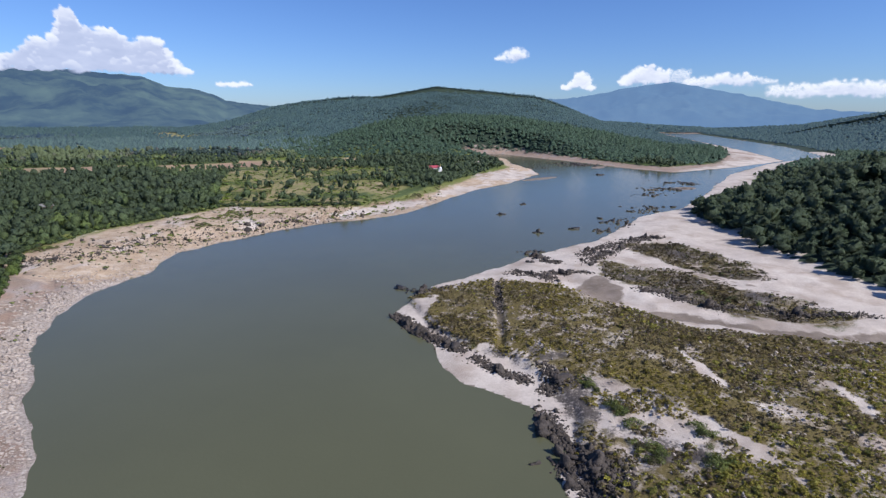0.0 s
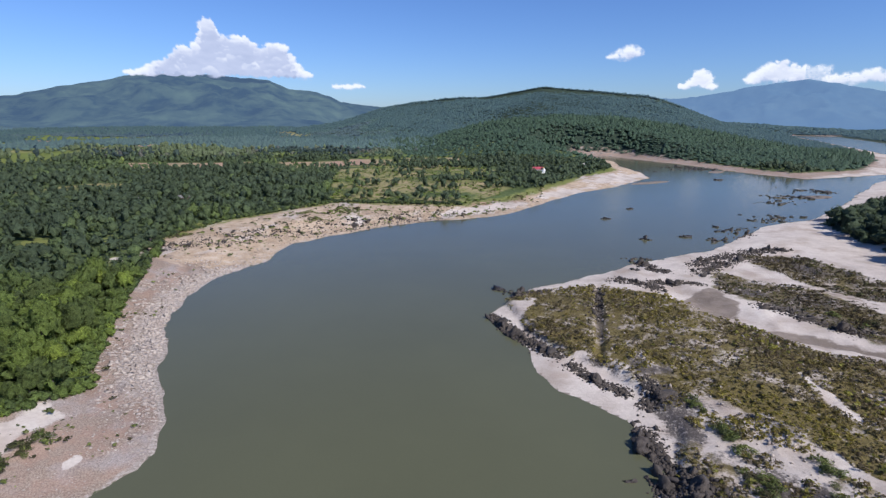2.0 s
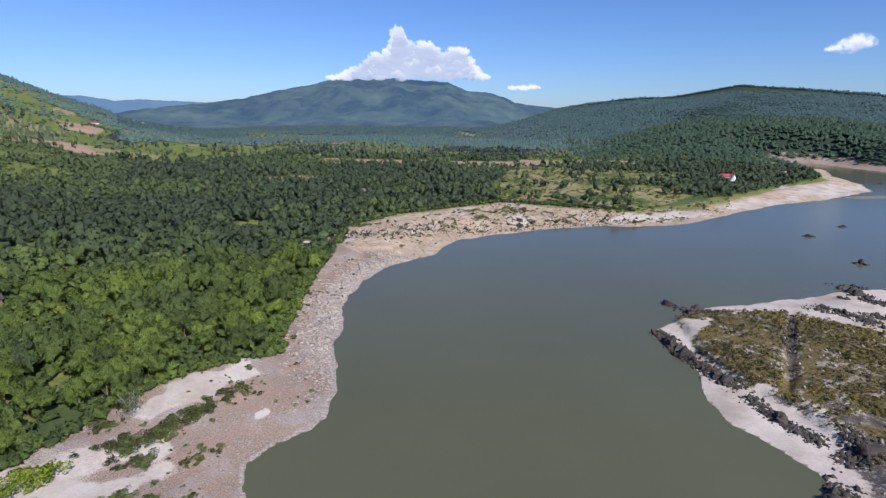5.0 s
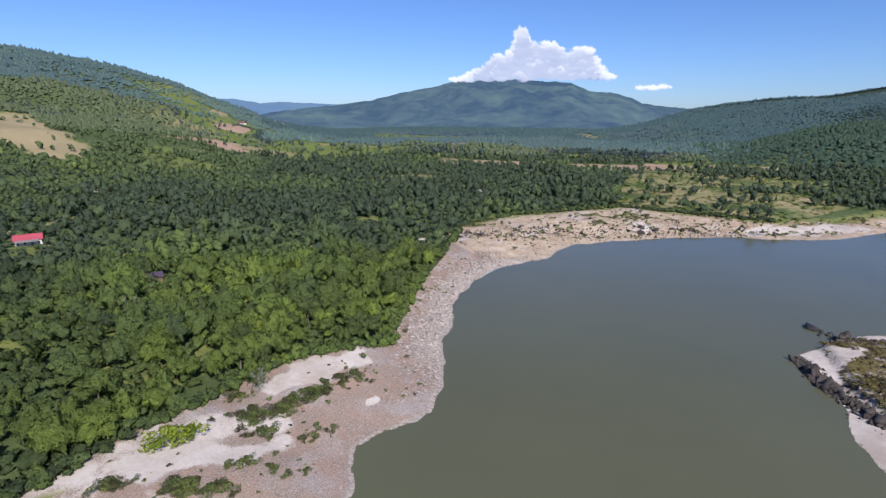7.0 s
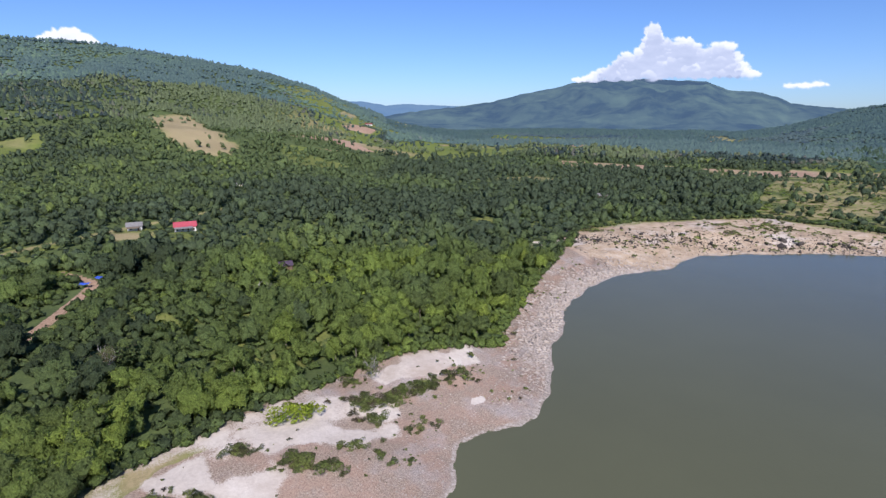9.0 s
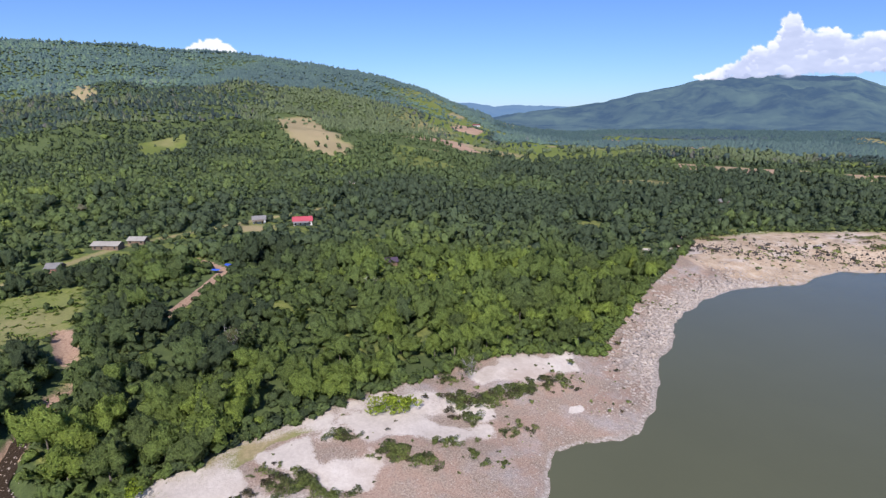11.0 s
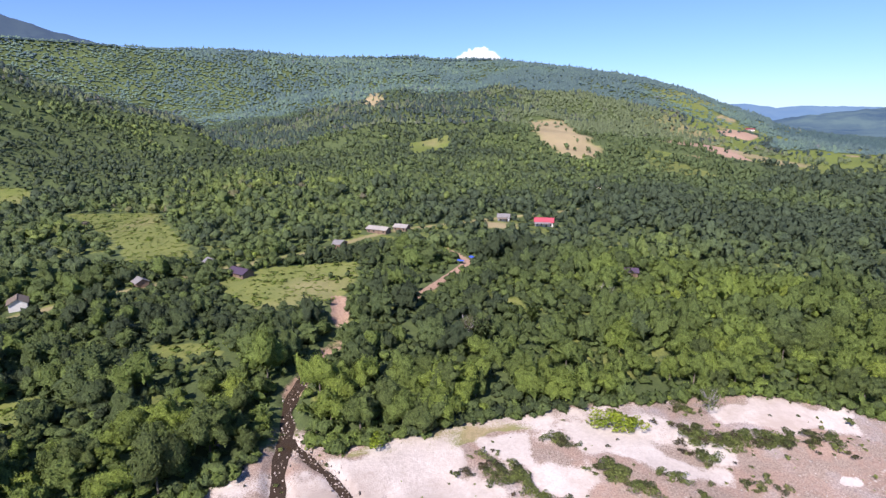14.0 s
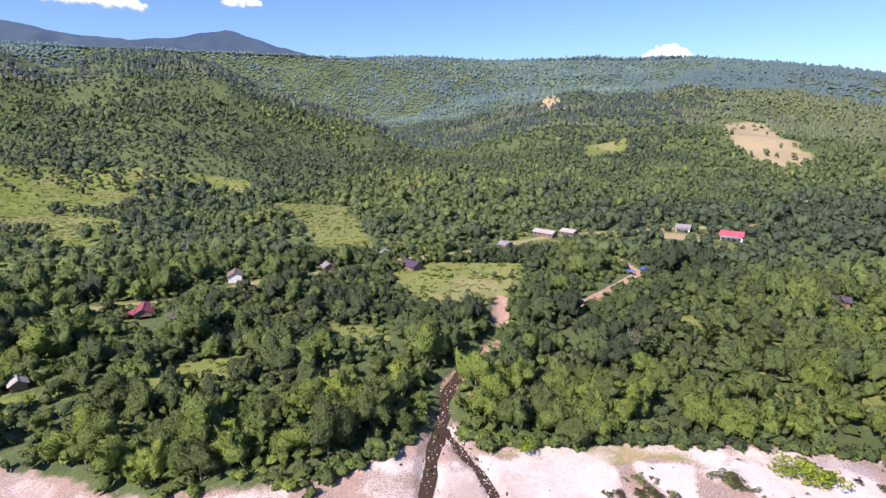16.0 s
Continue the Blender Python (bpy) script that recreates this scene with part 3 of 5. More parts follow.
def leaf_crown(seed, leaves, leaf, lobes, spread=0.62, flat=0.8, lift=0.0):
    """A crown one metre across and high: leaf sprays over several lobes, with gaps between them."""
    g = np.random.default_rng(seed)
    centre = np.stack([g.normal(0, spread * 0.42, lobes), g.normal(0, spread * 0.42, lobes), g.uniform(0.3, 0.78, lobes)], -1)
    centre[0] = (0, 0, 0.72)
    rad = g.uniform(0.2, 0.38, lobes)
    which = g.choice(lobes, leaves, p=rad ** 2 / (rad ** 2).sum())
    n = g.normal(0, 1, (leaves, 3))
    n[:, 2] = np.abs(n[:, 2]) * 1.1 - 0.35
    n /= np.linalg.norm(n, axis=1)[:, None]
    p = centre[which] + n * rad[which][:, None] * g.uniform(0.72, 1.12, leaves)[:, None] * (1, 1, flat)
    nn = n + g.normal(0, 0.3, (leaves, 3))
    nn /= np.linalg.norm(nn, axis=1)[:, None]
    u = np.cross(nn, g.normal(0, 1, (leaves, 3)))
    u /= np.linalg.norm(u, axis=1)[:, None]
    w = np.cross(nn, u)
    a, b = leaf * g.uniform(0.6, 1.15, leaves)[:, None], leaf * g.uniform(0.8, 1.9, leaves)[:, None]
    skew = g.uniform(-0.6, 0.6, leaves)[:, None] * a
    v = np.stack([p - u * a - w * b * 0.4, p + u * a - w * b * 0.4, p + u * skew + w * b * 0.7 - nn * leaf * 0.3], 1).reshape(-1, 3)
    # leaves catch the light as the lobe and the whole crown do, more than as flat blades
    out = p - np.array([0, 0, 0.38])
    out /= np.linalg.norm(out, axis=1)[:, None]
    shade = 0.4 * n + 0.35 * out + 0.45 * nn + np.array([0, 0, lift])
    shade /= np.linalg.norm(shade, axis=1)[:, None]
    return v, np.arange(leaves * 3).reshape(-1, 3), np.repeat(shade, 3, 0)


def lump(seed, sub=1, rough=0.3, flat=0.8, jag=0.0):
    """An uneven clump or stone, about one metre in radius."""
    v, f = icosphere(sub)
    g = np.random.default_rng(seed)
    k = g.normal(0, 1, (6, 3)) * 1.7
    ph = g.uniform(0, 6.28, 6)
    amp = np.maximum(0.4, 1 + rough * np.sin(v @ k.T + ph).sum(1) / 2.4 + g.normal(0, 0.08 + jag, len(v)))
    v = v * amp[:, None]
    v[:, 2] *= flat
    return v, f


# ---- ground, one sheet, finest where the banks are near ----
def build_ground():
    azs = np.radians(np.concatenate([np.linspace(-56, 152, 640), np.linspace(152, 304, 50)[1:]]))
    rs = np.concatenate([[2, 20, 45, 65], np.geomspace(78, 900, 215), np.geomspace(900, 4900, 95)[1:]])
    A, R = np.meshgrid(azs, rs)
    x, y = (-R * np.sin(A)).ravel(), (R * np.cos(A)).ravel()
    z, d, side, r, az = height(x, y, True)
    na, nr = len(azs), len(rs)
    i = np.arange(nr - 1)[:, None] * na
    j = np.arange(na)[None]
    k = (j + 1) % na
    faces = np.stack([i + j, i + na + j, i + na + k, i + k], -1).reshape(-1, 4)[:, ::-1]
    wood = poly_in(WOOD_W, x, y)
    land = d > 0
    one = np.ones_like(x)
    w = {q: np.zeros_like(x) for q in ("gravel", "grass", "olive", "rock", "sand", "soil", "mud", "dry", "scarp", "tan", "dark_floor")}
    bank = (side == 0) & land
    w["gravel"] = np.where(bank, smooth(6, -4, wood), 0) + np.where((side == 1) & land, np.maximum(smooth(50, 25, d), smooth(-15, 15, poly_in(BAR, x, y))), 0)
    rib = smooth(92, 140, y + 8 * fbm(x, y, 14, 34, 3)) * smooth(285, 235, y)
    w["rock"] = np.where(bank, smooth(2.6, 1.0, d) * 0.7 + rib * (smooth(16, 8, d) * 0.42 + 0.2 * smooth(24, 12, d)), 0)
    w["rock"] = np.where(side == 2, smooth(12, 4, d) * 0.35, w["rock"])
    isl = (side == 2) & land & (poly_in(HILL_E, x, y) < 6) & ((r < 560) | (d < 34)) & (r < 1500)
    ol = np.maximum(smooth(-6, 6, poly_in(OLIVE, x, y)), 0.98 * smooth(-5, 4, brush_in(x, y) + 3 * fbm(x, y, 9, 65, 3)))
    w["sand"] = np.where(isl, 0.92 - 0.7 * ol, 0)
    w["olive"] = np.where(isl, ol, 0)
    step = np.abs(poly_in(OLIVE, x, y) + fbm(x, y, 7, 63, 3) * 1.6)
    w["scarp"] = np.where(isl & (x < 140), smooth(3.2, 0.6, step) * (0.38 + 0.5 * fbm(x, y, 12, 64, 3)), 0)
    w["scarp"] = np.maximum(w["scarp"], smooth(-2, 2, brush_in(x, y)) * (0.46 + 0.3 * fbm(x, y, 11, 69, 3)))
    # gully bed darkened as well: its shade put into the ground colour
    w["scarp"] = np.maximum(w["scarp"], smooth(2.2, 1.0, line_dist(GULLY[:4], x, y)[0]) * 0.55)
    e = ellipses(x, y, SANDS) + 0.75 * fbm(x, y, 9, 44, 4) + 0.5 * fbm(x, y, 3.6, 39, 2)
    w["sand"] = np.where(land, np.maximum(w["sand"], smooth(-0.6, 0.4, e) * 1.02 * smooth(-0.95, -0.6, ellipses(x, y, SANDS))), 0)
    w["sand"] = np.where(bank & (y < 66), np.maximum(w["sand"], smooth(-30, -14, wood) * smooth(3, -2, wood) * (0.42 + 0.4 * fbm(x, y, 9, 45, 3))), w["sand"])
    w["tan"] = np.where(bank & (wood < 6), smooth(225, 265, y) * (0.85 + 0.3 * fbm(x, y, 30, 49, 3)), 0)
    w["sand"] = np.where(bank & (y > 240) & (wood < 0), np.maximum(w["sand"], 0.24 + 0.36 * fbm(x, y, 22, 48, 3)), w["sand"])
    w["soil"] = np.where(bank & (y > 240), smooth(-22, -4, wood) * smooth(8, 0, wood) * (0.35 + 0.3 * fbm(x, y, 20, 50, 3)), 0)
    for poly in WHITE:
        w["sand"] = np.maximum(w["sand"], smooth(-4.2, 2.2, poly_in(poly, x, y) + 2.6 * fbm(x, y, 6, 45, 4)) * 1.02)
    w["sand"] = np.maximum(w["sand"], smooth(-15, 15, poly_in(BAR, x, y)) * land * (0.62 + 0.4 * fbm(x, y, 40, 38, 3)))
    mottle = smooth(-3, 4, poly_in(MOTTLED, x, y) + 3 * fbm(x, y, 8, 66, 3)) * isl
    w["sand"] = np.maximum(w["sand"], mottle * (0.62 + 0.55 * fbm(x, y, 8, 67, 4)))
    w["scarp"] = np.maximum(w["scarp"], mottle * (0.38 + 0.5 * fbm(x, y, 6, 60, 4)))
    md = np.minimum(line_dist(MUD[2:], x, y)[0] + 2, 8 - poly_in(POOL, x, y)) + 5 * fbm(x, y, 22, 52, 4)
    md = np.minimum(md, line_dist([(126, 266), (143, 247), (156, 228)], x, y)[0] + 5)
    w["mud"] = np.where(land, smooth(9, 3, md) * 0.85, 0)
    w["mud"] = np.maximum(w["mud"], np.where(~land, 1.0, 0))
    for poly, dry in FIELDS:
        q = smooth(-5, 5, poly_in(poly, x, y))
        if dry in (0.6, 0.8):
            q = q * (0.75 + 0.6 * fbm(x, y, 30, 46, 3))
        w["grass"], w["dry"] = np.maximum(w["grass"], q), np.maximum(w["dry"], q * np.clip(dry + 0.35 * fbm(x, y, 28, 47, 3), 0, 1))
        if dry > 1:
            w["soil"] = np.maximum(w["soil"], q * (dry - 1) * (0.7 + 0.6 * fbm(x, y, 45, 81, 3)))
    q = smooth(-2, 2, poly_in(STRAW, x, y) + 2 * fbm(x, y, 7, 43, 3))
    w["grass"], w["dry"] = np.maximum(w["grass"], q), np.maximum(w["dry"], q * (0.85 + 0.4 * fbm(x, y, 5, 42, 3)))
    edge = np.where(bank & (y > 300), smooth(-14, 0, wood) * smooth(14, 4, wood), 0)
    w["grass"] = np.maximum(w["grass"], edge * 0.8)
    meadow = smooth(0.12, 0.5, fbm(x, y, 330, 77, 4)) * smooth(450, 700, r) * (d > 60) * (side == 0)
    w["grass"] = np.maximum(w["grass"], meadow * (0.8 - 0.65 * smooth(800, 1300, r)))
    w["dry"] = np.maximum(w["dry"], 0.25 * np.clip(fbm(x, y, 500, 99, 3), 0, 1))
    plot = patchwork(x, y)
    w["grass"] = np.maximum(w["grass"], plot)
    w["dry"] = np.maximum(w["dry"], plot * 0.9 * smooth(0.3, 0.6, fbm(x, y, 210, 79, 2)))
    w["soil"] = np.maximum(w["soil"], plot * smooth(0.42, 0.6, fbm(x, y, 120, 80, 2)) * 0.8)
    # darker floor in the far woods and on the east hill
    w["dark_floor"] = smooth(900, 1150, r) * smooth(26, 10, az) + 0.7 * smooth(1450, 1650, r) * smooth(56, 48, az)
    w["dark_floor"] = np.maximum(w["dark_floor"], smooth(-2, 8, poly_in(HILL_E, x, y)))
    w["soil"] = np.maximum(w["soil"], smooth(3.2, 1.2, line_dist(TRACK, x, y)[0]))
    w["soil"] = np.maximum(w["soil"], smooth(5, 2, line_dist(STREAM[4:], x, y)[0]) * land * (0.6 + 0.4 * fbm(x, y, 14, 94, 2)))
    w["dry"] = np.maximum(w["dry"], smooth(3.6, 1.8, line_dist(ROAD, x, y)[0]) * 0.8)
    w["grass"] = np.maximum(w["grass"], smooth(5, 2.5, line_dist(ROAD, x, y)[0]))
    slip = slip_mask(x, y)
    glade = smooth(0.1, 0.5, fbm(x, y, 26, 55, 3)) * smooth(8, 14, wood) * 0.55 * smooth(520, 330, r)
    w["grass"] = np.maximum(w["grass"], glade)
    w["sand"] = np.maximum(w["sand"], smooth(0.3, 0.8, fbm(x, y, 16, 57, 4)) * isl * 0.62 * (1 - smooth(75, 45, x) * smooth(165, 185, y)))
    shoal = smooth(-0.3, 0.2, ellipses(x, y, SHOALS))
    w["soil"] = np.maximum(w["soil"], shoal * 0.6)
    w["soil"] = np.maximum(w["soil"], slip * 0.3)
    w["grass"], w["dry"] = np.maximum(w["grass"], slip), np.maximum(w["dry"], slip)
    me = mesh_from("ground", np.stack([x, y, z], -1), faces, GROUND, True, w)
    ob = tagged(new("ground", me), "river banks of pale sand, gravel, rock and forest soil rising to hills", "ground", kind="structure")
    return ob


SCAR = [(-1000, 172), (-1050, 248), (-750, 230), (-712, 203), (-730, 170), (-790, 158)]


def slip_mask(x, y):
    """The straw-coloured landslide scars and bare spots on the hill."""
    r, az = np.hypot(x, y), np.degrees(np.arctan2(-x, y))
    res = smooth(-14, 6, poly_in(SCAR, x, y) + 8 * fbm(x, y, 40, 62, 3))
    for a, dist, wa, wr in ((85.2, 1490, 1.3, 60), (96.1, 1290, 0.9, 110), (61.5, 950, 1.5, 30), (61.8, 1450, 0.8, 40)):
        q = np.hypot((az - a) / wa, (r - dist) / wr) + 0.35 * fbm(x, y, 30, 61, 3)
        res = np.maximum(res, smooth(1.05, 0.85, q))
    return res


build_ground()

wv = [(-2600, -2600, 0), (2600, -2600, 0), (2600, 3000, 0), (-2600, 3000, 0)]
tagged(new("water", mesh_from("water", wv, [(0, 1, 2, 3)], RIVER)), "broad calm river, murky olive-brown water", "river", kind="structure")

# ---- woods ----
# houses: x, y, clear radius
HOUSES = [(-352, 74, 10), (-368, 49, 9), (-329, -34, 16), (-292, -52, 6), (-243, -90, 9), (-203, -163, 12), (-156, -169, 13), (-229, -129, 6), (-259, -110, 6), (10, 728, 10), (-101, -160, 9), (-245, 94, 4), (-263, 12, 6)]


def woods(x, y):
    """How densely trees stand, 0 to 1."""
    z, d, side, r, az = height(x, y, True)
    ww = np.where(side == 0, smooth(-2, 3, poly_in(WOOD_W, x, y)), 0)
    ww = np.maximum(ww, np.where(side == 1, smooth(28, 55, d), 0))
    ww = np.maximum(ww, np.where(side == 2, smooth(2, 10, poly_in(HILL_E, x, y)), 0))
    ww = np.maximum(ww, np.where((side == 2) & (y > 520), smooth(30, 50, d), 0))
    for poly, dry in FIELDS:
        clump = smooth(0.25, 0.4, fbm(x, y, 55, 87, 3)) if dry in (0.6, 0.8) else smooth(-0.2, 0.05, fbm(x, y, 40, 87, 4)) * 0.9 if dry in (0.03, 0.04) else 0
        ww = ww * (1 - (1 - clump) * (0.86 if dry in (0.6, 0.8) else 0.97) * smooth(-2, 2, poly_in(poly, x, y)))
    ww = ww * smooth(5, -15, poly_in(BAR, x, y))
    for pts, wide in ((ROAD, 5.5), (TRACK, 4.5), (STREAM[:4], 5.5), (STREAM[3:], 5), (STREAM_B, 4)):
        ww = ww * smooth(wide * 0.6, wide * 1.1, line_dist(pts, x, y)[0])
    for hx, hy, size in HOUSES:
        ww = ww * smooth(size * 0.55, size * 0.85, np.hypot(x - hx * (1 - 7 / math.hypot(hx, hy)), y - hy * (1 - 7 / math.hypot(hx, hy))))
    ww = ww * (1 - 0.9 * slip_mask(x, y))
    meadow = smooth(0.12, 0.5, fbm(x, y, 330, 77, 4)) * smooth(450, 700, r) * (d > 60) * (side == 0)
    thin = smooth(-0.75, -0.2, fbm(x, y, 34, 88, 3)) * 0.3 + 0.7
    thin = thin * (1 - 0.6 * smooth(600, 900, r) * smooth(1350, 1150, r) * smooth(40, 60, az) * smooth(0.05, -0.35, fbm(x, y, 85, 89, 4)))
    return ww * (1 - (0.72 - 0.55 * smooth(850, 1250, r)) * meadow) * thin * (1 - 0.88 * patchwork(x, y)), z


def spots(r0, r1, a0, a1, step, seed):
    """Uneven places between two distances, one for each step squared."""
    g = np.random.default_rng(seed)
    n = int((r1 * r1 - r0 * r0) / 2 * radians(a1 - a0) / step ** 2)
    r = np.sqrt(g.uniform(r0 * r0, r1 * r1, n * 2))
    a = np.radians(g.uniform(a0, a1, n * 2))
    x, y = -r * np.sin(a), r * np.cos(a)
    key = np.floor(x / step).astype(np.int64) * 1000003 + np.floor(y / step).astype(np.int64)
    _, first = np.unique(key, return_index=True)
    x, y = x[first], y[first]
    p, z = woods(x, y)
    keep = g.uniform(0, 1, len(x)) < p
    return np.stack([x[keep], y[keep], z[keep]], -1), g


NEAR = [tree_crown(100 + k, 3, 250, 0.06, 9 + k % 4, 0.72 + 0.08 * (k % 3), 0.7 * (k % 2), 0.2) for k in range(8)]
MID_FINE = [tree_crown(250 + k, 1, 46, 0.12, 6, 0.7, 0.7 * (k % 2), 0.2) for k in range(7)]
MID = [tree_crown(200 + k, 1, 20, 0.14, 5, 0.7, 0.7 * (k % 2), 0.2) for k in range(7)]
FAR = [tree_crown(300 + k, 1, 5, 0.2, 4, 0.6, 0.6 * (k % 2), 0.25) for k in range(6)]
BACK = [far_crown(320 + k) for k in range(6)]
PLUME = [bamboo_clump(340 + k, 26) for k in range(3)]


def tint_at(x, y, g):
    """Neighbouring trees share their green, with strays."""
    # greens darken past x 120: the east hill's shaded slope put into the tint
    return np.clip(0.31 + 0.15 * smooth(420, 250, np.hypot(x, y)) + 0.26 * fbm(x, y, 45, 66, 3) + 0.28 * fbm(x, y, 190, 68, 3) + g.normal(0, 0.15, len(x)) - 0.36 * smooth(50, 250, y) - 0.4 * smooth(120, 200, x) - 0.12 * smooth(380, 560, np.hypot(x, y)) - 0.25 * smooth(800, 950, y) * smooth(-250, 0, x), 0.02, 0.97)


def tree_size(x, y, g):
    """Low trees on the near side of yards, roads and clearings, tall ones elsewhere."""
    patch = fbm(x, y, 40, 70, 3)
    tall = np.clip(7.4 + 3.4 * patch + g.normal(0, 2.5, len(x)), 3.0, 17)
    tall = tall * np.where(g.uniform(0, 1, len(x)) < 0.1, 1.45, 1.0)
    wide = np.clip(tall * g.uniform(0.8, 1.35, len(x)), 5.0, 14)
    r = np.hypot(x, y)
    low = np.ones(len(x))
    for step in (8, 18, 30):
        px, py = x * (1 + step / r), y * (1 + step / r)
        near = np.minimum(line_dist(ROAD, px, py)[0] + 3, line_dist(TRACK, px, py)[0] + 1)
        for hx, hy, size in HOUSES:
            near = np.minimum(near, np.hypot(px - hx, py - hy) - size)
        for poly, dry in FIELDS[:3]:
            near = np.minimum(near, -poly_in(poly, px, py))
        low = np.minimum(low, 0.42 + 0.58 * smooth(0, 9, near) + 0.012 * (step - 8))
    return wide * (0.35 + 0.65 * low), tall * low


def trunk_mesh():
    bm = bmesh.new()
    bmesh.ops.create_cone(bm, cap_ends=True, segments=7, radius1=0.24, radius2=0.1, depth=1.0, matrix=Matrix.Translation((0, 0, 0.5)))
    for k in range(4):
        a = k * 1.7 + 0.4
        m = Matrix.Translation((0, 0, 0.72 + 0.05 * k)) @ Matrix.Rotation(a, 4, "Z") @ Matrix.Rotation(radians(42), 4, "Y") @ Matrix.Translation((0, 0, 0.22))
        bmesh.ops.create_cone(bm, cap_ends=True, segments=5, radius1=0.08, radius2=0.03, depth=0.45, matrix=m)
    me = bpy.data.meshes.new("trunk")
    bm.to_mesh(me)
    bm.free()
    me.materials.append(BARK)
    return me


def plant_near():
    place, g = spots(96, 285, 34, 152, 5.7, 11)
    x, y = place[:, 0], place[:, 1]
    wide, tall = tree_size(x, y, g)
    wide = wide * 0.86
    turn, tint = g.uniform(0, 6.28, len(x)), tint_at(x, y, g)
    kind = g.integers(0, len(NEAR), len(x))
    # the trees that stand along the bank are single things
    front = np.argsort(np.abs(poly_in(WOOD_W, x, y) - 4) + np.hypot(x, y) * 0.06)[:260]
    single = np.zeros(len(x), bool)
    single[front] = True
    fine = [tree_crown(100 + k, 3, 800, 0.04, 9 + k % 4, 0.72 + 0.08 * (k % 3), 0.7 * (k % 2), 0.2) for k in range(len(NEAR))]
    crowns = [mesh_from("crown", v, f, LEAF_BANK, normals=n) for v, f, n in fine]
    trunk = trunk_mesh()
    for i in np.flatnonzero(single):
        root = new("tree")
        root.matrix_basis = Matrix.Translation(place[i]) @ Matrix.Rotation(turn[i], 4, "Z")
        c = new("crown", crowns[kind[i]])
        c.parent, c.location, c.scale = root, (0, 0, tall[i] * 0.02), (wide[i], wide[i], tall[i] * 0.95)
        t = new("trunk", trunk)
        t.parent, t.location, t.scale = root, (0, 0, -0.6), (1.1, 1.1, tall[i] * 0.62)
        tagged(root, "tall dense broadleaf tree on the river bank" if tall[i] > 9 else "low leafy broadleaf tree at the forest edge", "tree", "trees along the bank")
    pieces = []
    plume = ~single & (g.uniform(0, 1, len(x)) < 0.05 + 0.25 * smooth(0.45, 0.75, tint))
    for k in range(len(PLUME)):
        m = plume & (kind % len(PLUME) == k)
        pieces.append(scatter(PLUME[k], place[m] - (0, 0, 0.3), turn[m], np.stack([wide[m] * 1.1, wide[m] * 1.1, tall[m]], -1), np.clip(tint[m] + 0.25, 0, 0.93)))
    rest = ~single & ~plume
    for k in range(len(NEAR)):
        m = rest & (kind == k)
        pieces.append(scatter(NEAR[k], place[m] - (0, 0, 0.3), turn[m], np.stack([wide[m], wide[m], tall[m]], -1), tint[m]))
    # undergrowth below and between the crowns
    low, g2 = spots(96, 300, 34, 152, 3.5, 12)
    spread, rise = g2.uniform(3.6, 6.5, len(low)), g2.uniform(2.2, 5.0, len(low))
    for k in range(len(MID)):
        m = np.arange(len(low)) % len(MID) == k
        pieces.append(scatter(MID[k], low[m] - (0, 0, 0.4), g2.uniform(0, 6.28, m.sum()), np.stack([spread[m], spread[m], rise[m]], -1), tint_at(low[m][:, 0], low[m][:, 1], g2) * 0.85 + 0.08))
    w = np.array(WOOD_W[1:24], float)
    seg = np.hypot(*np.diff(w, axis=0).T)
    k = g2.choice(len(seg), 900, p=seg / seg.sum())
    q = w[k] + (w[k + 1] - w[k]) * g2.uniform(0, 1, (900, 1)) + g2.normal(0, 1.3, (900, 2))
    dd, _ = place_shape(q[:, 0], q[:, 1])
    q = q[(line_dist(STREAM, q[:, 0], q[:, 1])[0] > 5) & (dd > 9)]
    wide_e = g2.uniform(2.6, 5.2, len(q))
    for j in range(3):
        m = np.arange(len(q)) % 3 == j
        pieces.append(scatter(MID_FINE[j], np.c_[q, height(q[:, 0], q[:, 1]) - 0.7][m], g2.uniform(0, 6.28, m.sum()), np.stack([wide_e, wide_e, wide_e * 0.85], -1)[m], tint_at(q[m][:, 0], q[m][:, 1], g2)))
    v, f, t, n = joined(pieces)
    tagged(new("forest", mesh_from("forest", v, f, LEAF, attrs={"tint": t}, normals=n)), "dense green broadleaf forest behind the river bank", "forest", kind="stuff")


